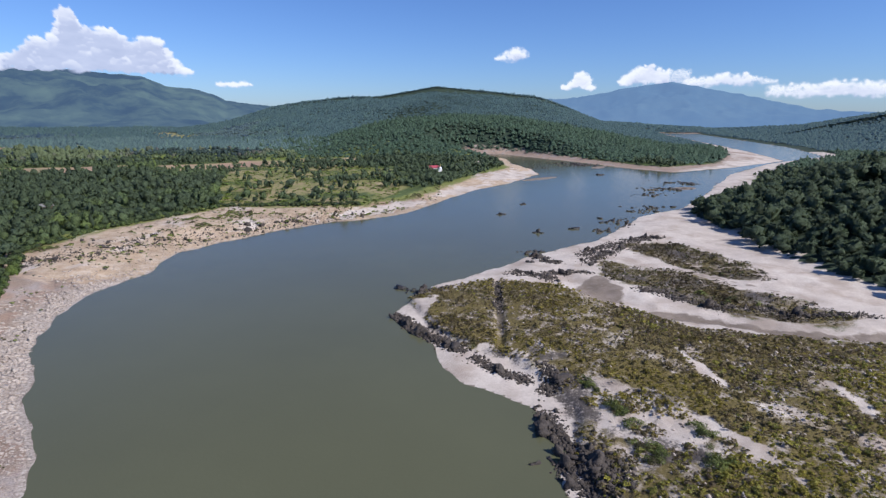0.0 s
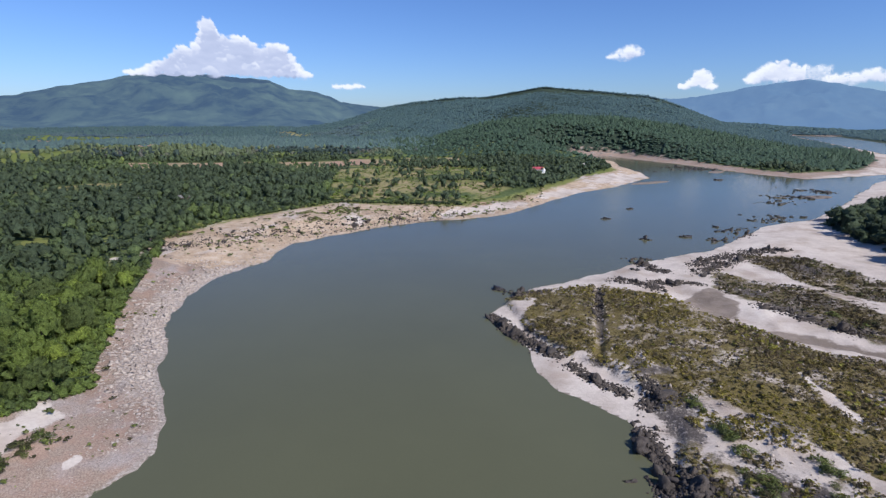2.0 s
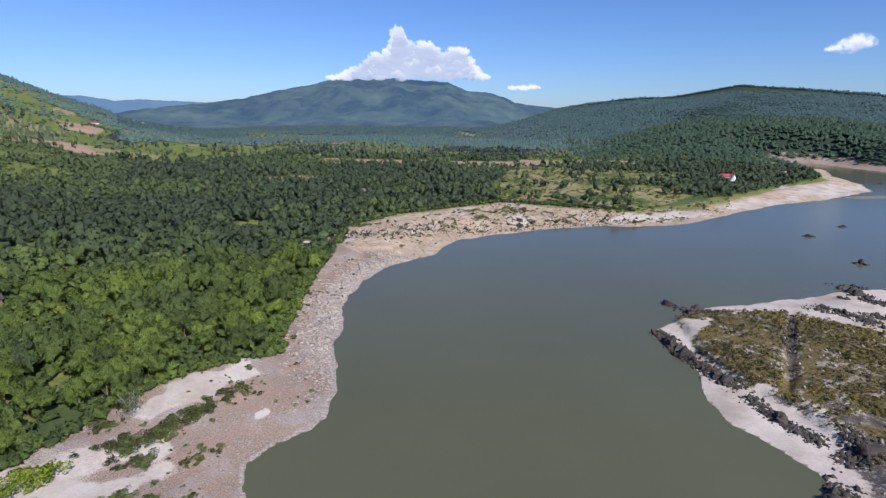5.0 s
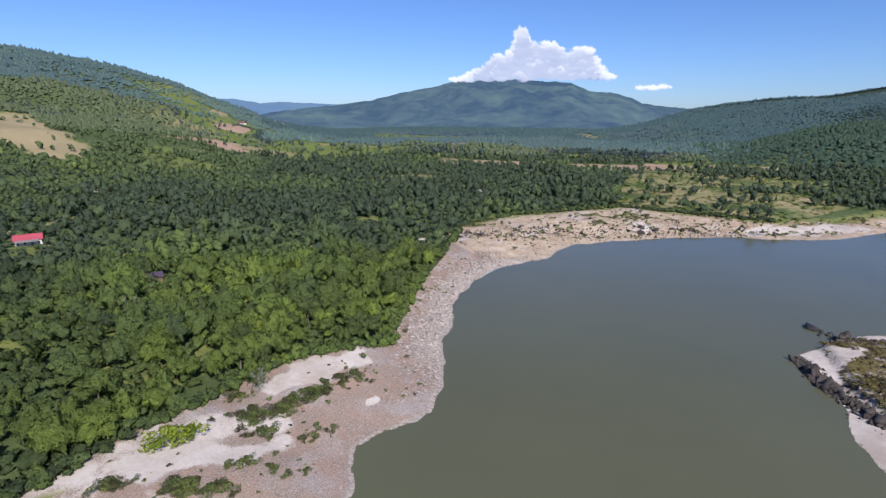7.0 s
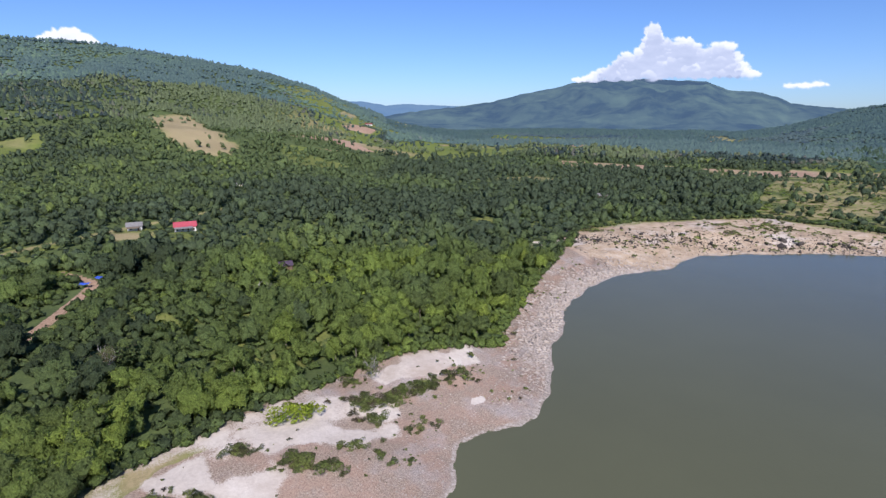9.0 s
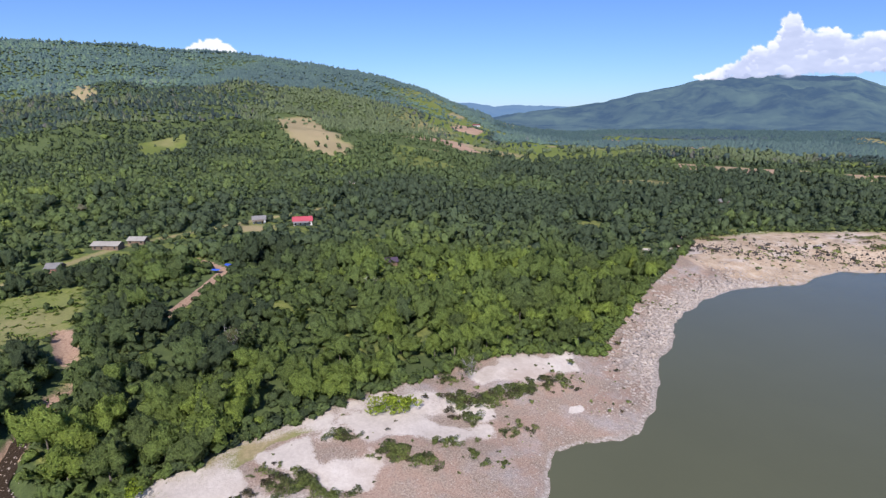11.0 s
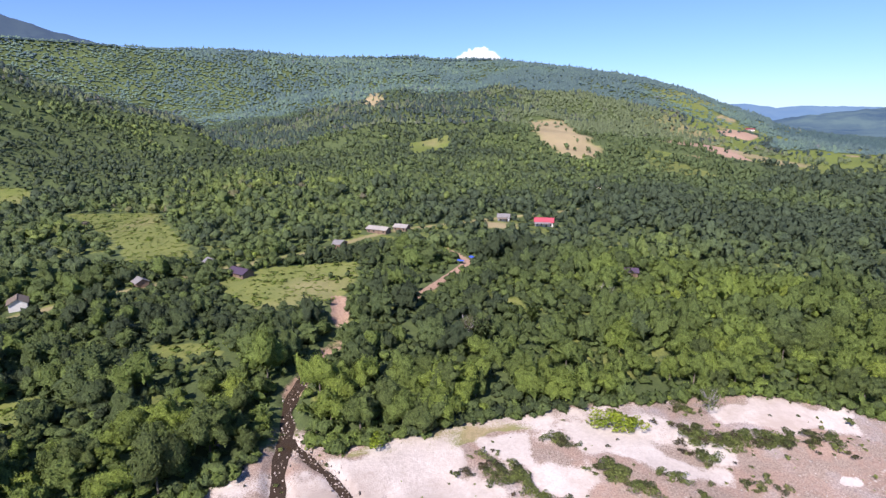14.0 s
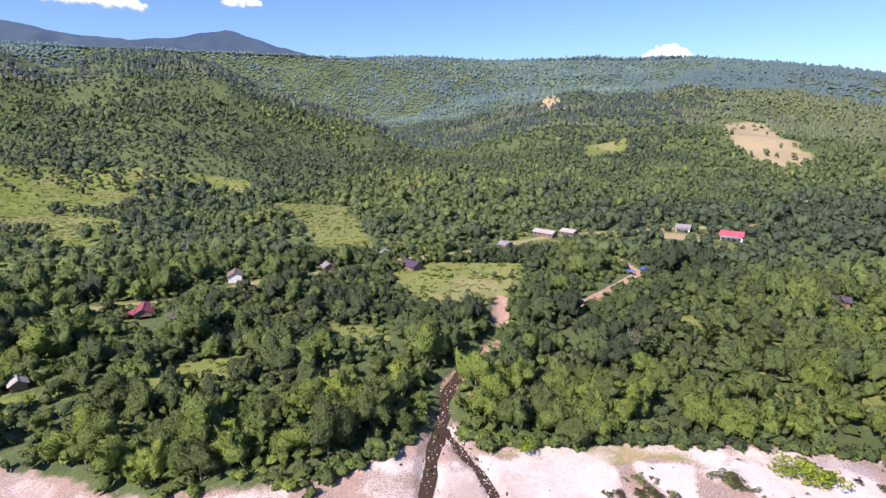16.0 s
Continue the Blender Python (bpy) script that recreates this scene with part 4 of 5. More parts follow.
def plant_mid():
    pieces = []
    for r0, r1, a0, a1, step, seed in ((285, 560, 8, 152, 5.6, 21), (560, 950, -8, 58, 6.8, 22), (560, 950, 58, 152, 6.4, 24), (200, 595, -52, -8, 6.0, 23), (595, 950, -52, -8, 6.8, 25)):
        place, g = spots(r0, r1, a0, a1, step, seed)
        x, y = place[:, 0], place[:, 1]
        wide, tall = tree_size(x, y, g)
        grow = 1.05 if r1 == 595 else 0.78 if r1 < 600 else (0.82 if a0 < 50 else 0.7)
        tint, kind, turn = tint_at(x, y, g), g.integers(0, len(MID), len(x)), g.uniform(0, 6.28, len(x))
        protos = MID_FINE if r1 < 600 else MID
        slender = np.where(g.uniform(0, 1, len(x)) < 0.2 * (x < 100), 0.7, 1.0)
        tint = np.clip(tint + 0.3 * smooth(0.15, 0.5, fbm(x, y, 170, 76, 3)) * smooth(-150, -300, x), 0.02, 0.95)
        for k in range(len(MID)):
            m = kind == k
            pieces.append(scatter(protos[k], place[m] - (0, 0, 0.3), turn[m], np.stack([wide[m] * slender[m], wide[m] * slender[m], tall[m] * (1.7 - 0.7 * slender[m])], -1) * grow, tint[m]))
    v, f, t, n = joined(pieces)
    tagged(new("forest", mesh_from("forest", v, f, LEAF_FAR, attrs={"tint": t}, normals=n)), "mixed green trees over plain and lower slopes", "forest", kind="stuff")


def plant_far(name, zones, mat, label):
    pieces = []
    for r0, r1, a0, a1, step, seed in zones:
        place, g = spots(r0, r1, a0, a1, step, seed)
        if a0 == 6 or a1 == 22:      # the two woods run into one another
            fade = smooth(6, 22, np.degrees(np.arctan2(-place[:, 0], place[:, 1])))
            place = place[g.uniform(0, 1, len(place)) < (fade if a0 == 6 else 1 - fade)]
        x, y = place[:, 0], place[:, 1]
        wide, tall = tree_size(x, y, g)
        wide = step * (g.uniform(0.85, 1.5, len(x)) if r1 < 1400 else g.uniform(1.1, 1.7, len(x)))
        size = np.stack([wide, wide * g.uniform(0.85, 1.15, len(x)), np.clip(tall, 4, 16) * (0.75 if r1 > 2000 else 1.0 if a1 < 60 else 0.9)], -1)
        open_ = smooth(0.05, 0.5, fbm(x, y, 330, 77, 4))
        tint, kind, turn = np.clip(tint_at(x, y, g) * (1 - 0.45 * smooth(-250, 50, x) - 0.2 * smooth(-700, -300, x)) + 0.3 * open_ * smooth(-250, -500, x), 0.02, 0.95), g.integers(0, len(FAR), len(x)), g.uniform(0, 6.28, len(x))
        size[:, 2] *= 1 - 0.4 * open_
        protos = FAR if a1 < 60 and r1 < 1200 else BACK
        for k in range(len(FAR)):
            m = kind == k
            pieces.append(scatter(protos[k], place[m], turn[m], size[m], tint[m]))
    v, f, t, n = joined(pieces)
    tagged(new(name, mesh_from(name, v, f, mat, attrs={"tint": t}, normals=n)), label, "woodland", kind="stuff")


plant_near()
plant_mid()
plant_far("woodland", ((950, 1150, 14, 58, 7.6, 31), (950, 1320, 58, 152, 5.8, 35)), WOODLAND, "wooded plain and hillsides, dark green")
plant_far("backdrop_woodland", ((1320, 1860, 58, 152, 6.8, 32), (1150, 1500, 6, 58, 7.2, 37)), BACK_WOOD, "far wooded ridges, blue-green from haze put into their glow")
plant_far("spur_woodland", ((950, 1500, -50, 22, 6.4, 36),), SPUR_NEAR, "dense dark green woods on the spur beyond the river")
plant_far("backdrop_dark_woodland", ((1500, 2760, -50, 58, 7.6, 33), (2600, 3400, -42, -8, 16.0, 34)), SPUR_WOOD, "dark wooded hills beyond the river, blue haze put into their glow")

# ---- brook ----
def ribbon(name, pts, wide, lift, mat, label):
    p = np.array(pts, float)
    seg = np.r_[0, np.cumsum(np.hypot(*np.diff(p, axis=0).T))]
    s = np.arange(0, seg[-1], 1.5)
    x, y = np.interp(s, seg, p[:, 0]), np.interp(s, seg, p[:, 1])
    x, y = x + fbm(s, s * 0, 14, 91, 2) * 1.4, y + fbm(s, s * 0, 12, 92, 2) * 1.4
    tx, ty = np.gradient(x), np.gradient(y)
    n = np.hypot(tx, ty)
    w = wide * (1 + 0.3 * fbm(s, s * 0 + 5, 9, 93, 3))
    z = height(x, y)
    z = np.maximum.accumulate(np.convolve(np.pad(z, 4, mode="edge"), np.ones(9) / 9, "valid")) + lift
    l = np.stack([x - ty / n * w, y + tx / n * w, z], -1)
    r = np.stack([x + ty / n * w, y - tx / n * w, z], -1)
    k = np.arange(len(s) - 1)
    f = np.stack([k, k + len(s), k + len(s) + 1, k + 1], -1)
    ob = new(name, mesh_from(name, np.concatenate([l, r]), f, mat))
    return tagged(ob, label, "stream", kind="structure")


ribbon("water_brook", STREAM[:6], 1.9, 0.3, BROOK, "shallow dark brook running over stones to the river")
ribbon("water_side_brook", STREAM_B, 1.3, 0.25, BROOK, "narrow dark side arm of the brook")

# ---- rocks ----
def octa(seed):
    """A sharp little stone of eight faces."""
    g = np.random.default_rng(seed)
    v = np.array([(1, 0, 0), (-1, 0, 0), (0, 1, 0), (0, -1, 0), (0, 0, 1), (0, 0, -1)]) * g.uniform(0.6, 1.3, (6, 1)) + g.normal(0, 0.22, (6, 3))
    f = np.array([(0, 2, 4), (2, 1, 4), (1, 3, 4), (3, 0, 4), (2, 0, 5), (1, 2, 5), (3, 1, 5), (0, 3, 5)])
    return v, f


STONES = [lump(400 + k, 2, 0.5, 0.9, 0.26) for k in range(7)]
PEBBLES = [octa(450 + k) for k in range(4)]
STONE_MESH = [mesh_from("boulder", v, f, DARK_ROCK) for v, f in STONES]
WET_MESH = [mesh_from("boulder", v, f, WET_ROCK) for v, f in STONES]
ROCK_LINES = [([(27, 108), (33, 113), (30, 121), (30, 131)], 3.2, 46), ([(33, 99), (40, 104), (36, 110)], 3.5, 30), ([(-14, 206), (-9, 195), (-4, 187), (4, 180), (11, 171)], 2.2, 44),
              ([(-9, 228), (-3, 235), (8, 239)], 2.0, 20), ([(36, 156), (38, 147), (33, 143)], 1.8, 14), ([(31, 246), (29, 226), (27, 205)], 1.8, 9), ([(58, 306), (64, 292)], 2.5, 12),
              ([(62, 286), (70, 283)], 2.0, 10), ([(118, 372), (140, 392), (146, 404)], 5, 18), ([(86, 296), (104, 318), (130, 338), (150, 345)], 4, 34), ([(14, 166), (22, 156), (30, 150)], 1.8, 14), ([(58, 262), (70, 264), (82, 262)], 2, 10), ([(96, 236), (108, 222), (120, 206)], 2.5, 18), ([(-195, 300), (-150, 345), (-110, 385), (-66, 424)], 13, 44), ([(-215, 262), (-180, 290)], 8, 14), ([(84, 280), (100, 300), (120, 322)], 3, 22), ([(120, 212), (150, 200), (178, 198)], 2, 18), ([(40, 262), (52, 258), (60, 250)], 3, 12)]
WATER_ROCKS = [(-12, 239, 3), (140, 411, 7), (119, 370, 3), (101, 379, 2), (74, 366, 1.5), (84, 487, 1.5), (227, 550, 9), (254, 594, 10), (270, 594, 8), (299, 645, 12), (55, 284, 3), (62, 311, 4),
               (225, 910, 14), (245, 880, 12), (230, 736, 3), (150, 830, 10), (311, 532, 8), (195, 470, 7), (57, 435, 1.2), (182, 452, 6), (240, 880, 16)]


def lay_boulders():
    g = np.random.default_rng(41)

    def boulder(x, y, size, wet):
        ob = new("boulder", (WET_MESH if wet else STONE_MESH)[g.integers(0, len(STONE_MESH))])
        z = max(float(height(np.array([x]), np.array([y]))[0]), -0.25)
        ob.matrix_basis = Matrix.LocRotScale((x, y, z + size * 0.12), Euler((g.normal(0, 0.5), g.normal(0, 0.5), g.uniform(0, 6.28))), (size * g.uniform(0.7, 1.7), size * g.uniform(0.5, 1.0), size * (g.uniform(0.35, 0.8) if wet else g.uniform(0.8, 1.7))))
        tagged(ob, "dark jagged boulder standing in the river shallows" if wet else "dark jagged boulder on the sandy island shore" if x > -30 else "dark weathered boulder on the tan river bank", "rock", "dark river boulders")

    for pts, wide, n in ROCK_LINES:
        p = np.array(pts, float)
        for _ in range(int(n * 0.55)):
            k = g.integers(0, len(p) - 1)
            q = p[k] + (p[k + 1] - p[k]) * g.uniform() + g.normal(0, wide * 0.55, 2)
            boulder(q[0], q[1], float(np.clip(g.lognormal(-0.6, 0.5), 0.25, 1.4)) * (1 + 0.0022 * q[1]), False)
    for x, y, spread in WATER_ROCKS:
        for _ in range(int(2 + spread * 0.35)):
            boulder(x + g.normal(0, spread * 0.6), y + g.normal(0, spread * 0.6), g.uniform(0.35, 0.9) * (1 + 0.0009 * y), True)


lay_boulders()


def lay_stones():
    """Ribs and slabs of pale bedrock on the west shore, dark rubble on the island and stones in the brook: past counting."""
    g = np.random.default_rng(42)
    w = np.array(WEST[4:26], float)
    pieces = []
    seg = np.hypot(*np.diff(w, axis=0).T)
    k = g.choice(len(seg), 15000, p=seg / seg.sum())
    q = w[k] + (w[k + 1] - w[k]) * g.uniform(0, 1, (15000, 1))
    t = (w[k + 1] - w[k]) / seg[k][:, None]
    q = q + np.stack([-t[:, 1], t[:, 0]], -1) * (g.gamma(1.6, 6.5, 15000) + 0.3)[:, None]
    d, side = place_shape(q[:, 0], q[:, 1])
    ok = (d > 1.3) & (poly_in(WOOD_W, q[:, 0], q[:, 1]) < 1) & (ellipses(q[:, 0], q[:, 1], SANDS) < 0.05)
    for poly in WHITE:
        ok &= poly_in(poly, q[:, 0], q[:, 1]) < 0
    q = q[ok]
    rib = smooth(92, 140, q[:, 1]) * smooth(275, 235, q[:, 1])
    z = height(q[:, 0], q[:, 1])
    size = np.clip(g.lognormal(-1.9, 0.55, len(q)), 0.07, 0.6) * (0.6 + 1.5 * rib) * (1 + 0.002 * q[:, 1])
    long = np.minimum(size * (1.2 + 0.8 * rib * g.uniform(0.3, 1, len(q))), 1.3)
    turn = radians(28) + g.normal(0, 0.2 + 1.5 * (1 - rib), len(q))
    kind = g.integers(0, 4, len(q))
    for j in range(4):
        m = kind == j
        v, f = PEBBLES[j]
        c, s_ = np.cos(turn[m])[:, None], np.sin(turn[m])[:, None]
        lx, ly = v[None, :, 0] * long[m][:, None], v[None, :, 1] * size[m][:, None]
        verts = np.stack([lx * c - ly * s_ + q[m][:, :1], lx * s_ + ly * c + q[m][:, 1:], v[None, :, 2] * size[m][:, None] * 0.5 + z[m][:, None]], -1).reshape(-1, 3)
        faces = (f[None] + (np.arange(m.sum()) * len(v))[:, None, None]).reshape(-1, 3)
        pieces.append((verts, faces, np.repeat(g.uniform(0, 1, m.sum()), len(v))))
    # pale cobbles that break the brook's surface
    way = np.array(STREAM[:7] + STREAM_B[::-1], float)
    k = g.integers(0, len(way) - 1, 380)
    q = way[k] + (way[k + 1] - way[k]) * g.uniform(0, 1, (380, 1)) + g.normal(0, 1.1, (380, 2))
    q = q[np.minimum(line_dist(STREAM[:7], q[:, 0], q[:, 1])[0], line_dist(STREAM_B, q[:, 0], q[:, 1])[0]) < 3]
    pieces.append(scatter(PEBBLES[0], np.c_[q, height(q[:, 0], q[:, 1]) + 0.3], g.uniform(0, 6.28, len(q)), np.clip(g.lognormal(-1.7, 0.4, len(q)), 0.1, 0.4), q[:, 0] * 0))
    v, f, t = joined(pieces)
    tagged(new("shore_stones", mesh_from("shore_stones", v, f, PALE_ROCK)), "pale pinkish rock ribs and rubble along the shore", "stones", kind="stuff")
    q = []
    for pts, wide, n in ROCK_LINES:
        p = np.array(pts, float)
        m = n * 44
        k = g.integers(0, len(p) - 1, m)
        q.append(p[k] + (p[k + 1] - p[k]) * g.uniform(0, 1, (m, 1)) + g.normal(0, wide * 0.8, (m, 2)))
    br = np.array(STREAM[:6] + STREAM_B, float)
    k = g.integers(0, len(br) - 1, 240)
    q.append(br[k] + g.normal(0, 1.6, (240, 2)))
    q = np.concatenate(q)
    q = q[place_shape(q[:, 0], q[:, 1])[0] > -0.8]
    z = np.maximum(height(q[:, 0], q[:, 1]), -0.1)
    size = np.clip(g.lognormal(-1.0, 0.5, len(q)), 0.12, 1.2)
    size = size * np.where((q[:, 0] < -60) & (q[:, 1] < 60), 0.5, 1.0)
    size = np.stack([size, size * g.uniform(0.5, 1.0, len(q)), size * g.uniform(0.6, 1.5, len(q))], -1)
    pieces = []
    for j in range(4):
        m = np.arange(len(q)) % 4 == j
        pieces.append(scatter(PEBBLES[j], np.c_[q, z][m], g.uniform(0, 6.28, m.sum()), size[m], g.uniform(0, 1, m.sum())))
    v, f, t = joined(pieces)
    tagged(new("rubble", mesh_from("rubble", v, f, DARK_ROCK)), "dark broken rubble between the island boulders and in the brook", "stones", kind="stuff")


lay_stones()


def lay_reef():
    """Low dark rocks that break the water upstream."""
    g = np.random.default_rng(48)
    q, size = [], []
    for x, y, spread in WATER_ROCKS:
        n = int(5 + spread * 2.2)
        q.append(np.stack([x + g.normal(0, spread * 1.3, n), y + g.normal(0, spread * 0.8, n)], -1))
        size.append(np.clip(g.lognormal(-0.85, 0.5, n), 0.2, 1.4) * (1 + 0.0012 * y))
    q, size = np.concatenate(q), np.concatenate(size)
    v, f, t = scatter(STONES[2], np.c_[q, np.zeros(len(q))], g.uniform(0, 6.28, len(q)), np.stack([size * 1.3, size, size * 0.6], -1), size)
    tagged(new("reef", mesh_from("reef", v, f, WET_ROCK)), "low dark rocks breaking the calm river surface", "rocks", kind="stuff")


lay_reef()


def lay_specks():
    g = np.random.default_rng(47)
    x, y = g.uniform(-12, 190, 9000), g.uniform(80, 330, 9000)
    m = ((poly_in(OLIVE, x, y) > 0) | (brush_in(x, y) > 0)) & (g.uniform(0, 1, 9000) < 0.3 + 0.6 * fbm(x, y, 20, 57, 4))
    x, y = x[m], y[m]
    v, f, t = scatter(PEBBLES[1], np.stack([x, y, height(x, y) + 0.1], -1), g.uniform(0, 6.28, len(x)), np.clip(g.lognormal(-1.0, 0.4, len(x)), 0.15, 0.8), x * 0)
    tagged(new("pale_stones", mesh_from("pale_stones", v, f, PALE_ROCK)), "pale stones strewn through the island scrub", "stones", kind="stuff")


lay_specks()

# ---- low growth ----
TUFT = [leaf_crown(500 + k, 10, 0.29, 2, 0.7, 0.7, 0.45) for k in range(4)]


def grow_scrub():
    g = np.random.default_rng(43)
    for name, mat, label, poly, n, base, x0, x1, y0, y1 in (("scrub", SHRUB, "low olive and brown scrub covering the sandy island", OLIVE, 110000, 0.5, -15, 190, 75, 255), ("dry_brush", DRY_BRUSH, "dark brown and grey brush between the sand channels", BRUSH, 26000, 0.4, 80, 185, 185, 335)):
        pieces = []
        x, y = g.uniform(x0, x1, n), g.uniform(y0, y1, n)
        field = poly_in(poly, x, y) if poly is OLIVE else brush_in(x, y) + 3 * fbm(x, y, 10, 58, 3)
        m = (field > -0.5) & (ellipses(x, y, SANDS) + 0.75 * fbm(x, y, 9, 44, 4) + 0.5 * fbm(x, y, 3.6, 39, 2) < 0.02) & (g.uniform(0, 1, n) < 0.62 + 0.5 * fbm(x, y, 16, 57, 4) * -1)
        m &= (line_dist([(31, 250), (29, 216), (26, 191), (25, 176)], x, y)[0] > 1.6) & ((line_dist(MUD, x, y)[0] > 7) | (poly is BRUSH)) & (poly_in(POOL, x, y) < 0)
        m &= ~((poly_in(MOTTLED, x, y) > 0) & (fbm(x, y, 9, 59, 4) > -0.1))
        x, y = x[m], y[m]
        z = height(x, y)
        wide = np.clip(g.lognormal(-0.45, 0.5, len(x)), 0.3, 2.6)
        green = np.clip(base + 0.3 * smooth(95, 60, x) * smooth(140, 170, y) + 0.45 * fbm(x, y, 34, 73, 3) + g.normal(0, 0.15, len(x)), 0.02, 0.95)
        kind = g.integers(0, 4, len(x))
        for k in range(4):
            q = kind == k
            pieces.append(scatter(TUFT[k], np.stack([x, y, z - 0.15], -1)[q], g.uniform(0, 6.28, q.sum()), np.stack([wide, wide, wide * 0.62], -1)[q], green[q]))
        v, f, t, nrm = joined(pieces)
        tagged(new(name, mesh_from(name, v, f, mat, attrs={"tint": t}, normals=nrm)), label, "shrubs", kind="stuff")
    # sparse low plants on the west bank and at the wood's edge
    n = 60000
    x, y = g.uniform(-235, 10, n), g.uniform(-60, 640, n)
    wood = poly_in(WOOD_W, x, y)
    d, side = place_shape(x, y)
    m = (side == 0) & (d > 6) & (wood < 2) & (g.uniform(0, 1, n) < (0.03 + 0.22 * smooth(0.1, 0.6, fbm(x, y, 14, 83, 3))) * (1 + 3.5 * smooth(240, 270, y) * smooth(0.0, 0.35, fbm(x, y, 38, 84, 3))) + 0.12 * smooth(-5, 0, wood))
    m &= ~((ellipses(x, y, SANDS) > 0.1) & (g.uniform(0, 1, n) < 0.9))
    x, y = x[m], y[m]
    wide = np.clip(g.lognormal(-0.2, 0.5, len(x)), 0.4, 2.4) * (1 + 0.002 * np.clip(y, 0, 600))
    v, f, t, n = scatter(TUFT[0], np.stack([x, y, height(x, y) - 0.1], -1), g.uniform(0, 6.28, len(x)), np.stack([wide, wide, wide * 0.6], -1), np.clip(0.3 + g.normal(0, 0.28, len(x)), 0, 1))
    tagged(new("bank_scrub", mesh_from("bank_scrub", v, f, BUSH, attrs={"tint": t}, normals=n)), "sparse low green plants on the pale river bank", "shrubs", kind="stuff")
    # rough growth in the clearings
    x, y = g.uniform(-480, -60, 70000), g.uniform(-560, 130, 70000)
    m = np.zeros(len(x), bool)
    for poly, dry in FIELDS[:5] + FIELDS[13:16]:
        m |= poly_in(poly, x, y) > 0.5
    m &= g.uniform(0, 1, len(x)) < 0.75
    x, y = x[m], y[m]
    far_x, far_y = g.uniform(-240, -20, 2600), g.uniform(440, 800, 2600)
    m = (poly_in(FIELDS[9][0], far_x, far_y) > -4) | (poly_in(FIELDS[10][0], far_x, far_y) > -4)
    x, y = np.r_[x, far_x[m]], np.r_[y, far_y[m]]
    wide = np.clip(g.lognormal(0.35, 0.45, len(x)), 0.7, 4.2) * (1 + 0.9 * (y > 400))
    v, f, t, n = scatter(leaf_crown(520, 8, 0.33, 2, 0.8, 0.5, 2.2), np.stack([x, y, height(x, y) - 0.2], -1), g.uniform(0, 6.28, len(x)), np.stack([wide, wide, wide * 0.26], -1), np.clip(0.84 + 0.14 * fbm(x, y, 25, 74, 3) + g.normal(0, 0.06, len(x)), 0, 0.93))
    tagged(new("meadow_growth", mesh_from("meadow_growth", v, f, LEAF, attrs={"tint": t}, normals=n)), "bright green and yellow growth in the clearings", "grass", kind="stuff")


grow_scrub()

BUSH_MESH = []
for k in range(4):
    cv, cf, cn = leaf_crown(600 + k, 230, 0.075, 6, 0.8, 0.7)
    BUSH_MESH.append(mesh_from("foliage", cv, cf, BUSH, normals=cn))
BUSH_SPOTS = [(-116, 82, 34, 17, 2.6, 86), (-115, 70, 16, 9, 3.2, 80), (-119, 64, 8, 5, 3, 80), (-103, 39, 18, 7, 3.4, 65), (-114, 30, 9, 5, 2, 70), (-110, 62, 7, 4, 2.5, 60), (-104, 14, 20, 7.5, 4, 68), (-98, 46, 4, 5, 3, 60), (-104, 52, 5, 5, 3, 60), (-97, 22, 6, 5, 2, 50),
              (-128, 66, 6, 5, 2, 70), (-96, 60, 4, 8, 6, 60), (-100, 75, 4, 9, 6, 60),
              (51, 128, 18, 9, 3, 100), (52, 109, 12, 8, 3, 95), (64, 103, 8, 8, 4, 20), (66, 117, 7, 6, 3, 100), (47, 142, 6, 5, 2.5, 90), (130, 218, 9, 16, 4, -50), (-215, 300, 12, 18, 8, 70), (-175, 385, 8, 16, 8, 60)]


def grow_bushes():
    g = np.random.default_rng(44)
    for bx, by, n, a, b, turn in BUSH_SPOTS:
        c, s = math.cos(radians(turn)), math.sin(radians(turn))
        for _ in range(int(n * (1.5 if bx < -90 else 1))):
            u, v = g.normal(0, a * 0.45), g.normal(0, b * 0.45)
            x, y = bx + u * c - v * s, by + u * s + v * c
            z = float(height(np.array([x]), np.array([y]))[0])
            size = g.uniform(1.1, 3.6)
            root = new("bush")
            root.matrix_basis = Matrix.Translation((x, y, z)) @ Matrix.Rotation(g.uniform(0, 6.28), 4, "Z")
            f = new("foliage", BUSH_MESH[g.integers(0, 4)])
            f.parent, f.location, f.scale = root, (0, 0, -0.1 * size), (size, size, size * g.uniform(0.55, 0.8))
            tagged(root, "rounded green bush growing on river sand", "bush", "bushes on the sand")


grow_bushes()
FRESH = leaf_material("fresh_leaf", [(0.0, (0.2, 0.27, 0.03)), (0.5, (0.26, 0.33, 0.035)), (1.0, (0.32, 0.38, 0.05))])
FRESH_MESH = []
for k in range(2):
    cv, cf, cn = leaf_crown(620 + k, 260, 0.07, 6, 0.9, 0.7)
    FRESH_MESH.append(mesh_from("foliage", cv, cf, FRESH, normals=cn))
for k, (fx, fy, fs) in enumerate(((-119, 42, 3.4), (-118.5, 45, 4.2), (-118, 48, 3.8), (-120, 51, 3.6), (-121, 46, 4.4), (-121.5, 40, 3.2), (-111, -14, 3.4))):
    froot = new("bush")
    froot.location = (fx, fy, float(height(np.array([fx]), np.array([fy]))[0]))
    fleaf = new("foliage", FRESH_MESH[k % 2])
    fleaf.parent, fleaf.location, fleaf.scale, fleaf.rotation_euler = froot, (0, 0, -0.1 * fs), (fs * 1.25, fs * 1.25, fs * 1.05), (0, 0, k * 1.3)
    tagged(froot, "bright yellow-green bush between sand and wood", "bush", "fresh green bushes")


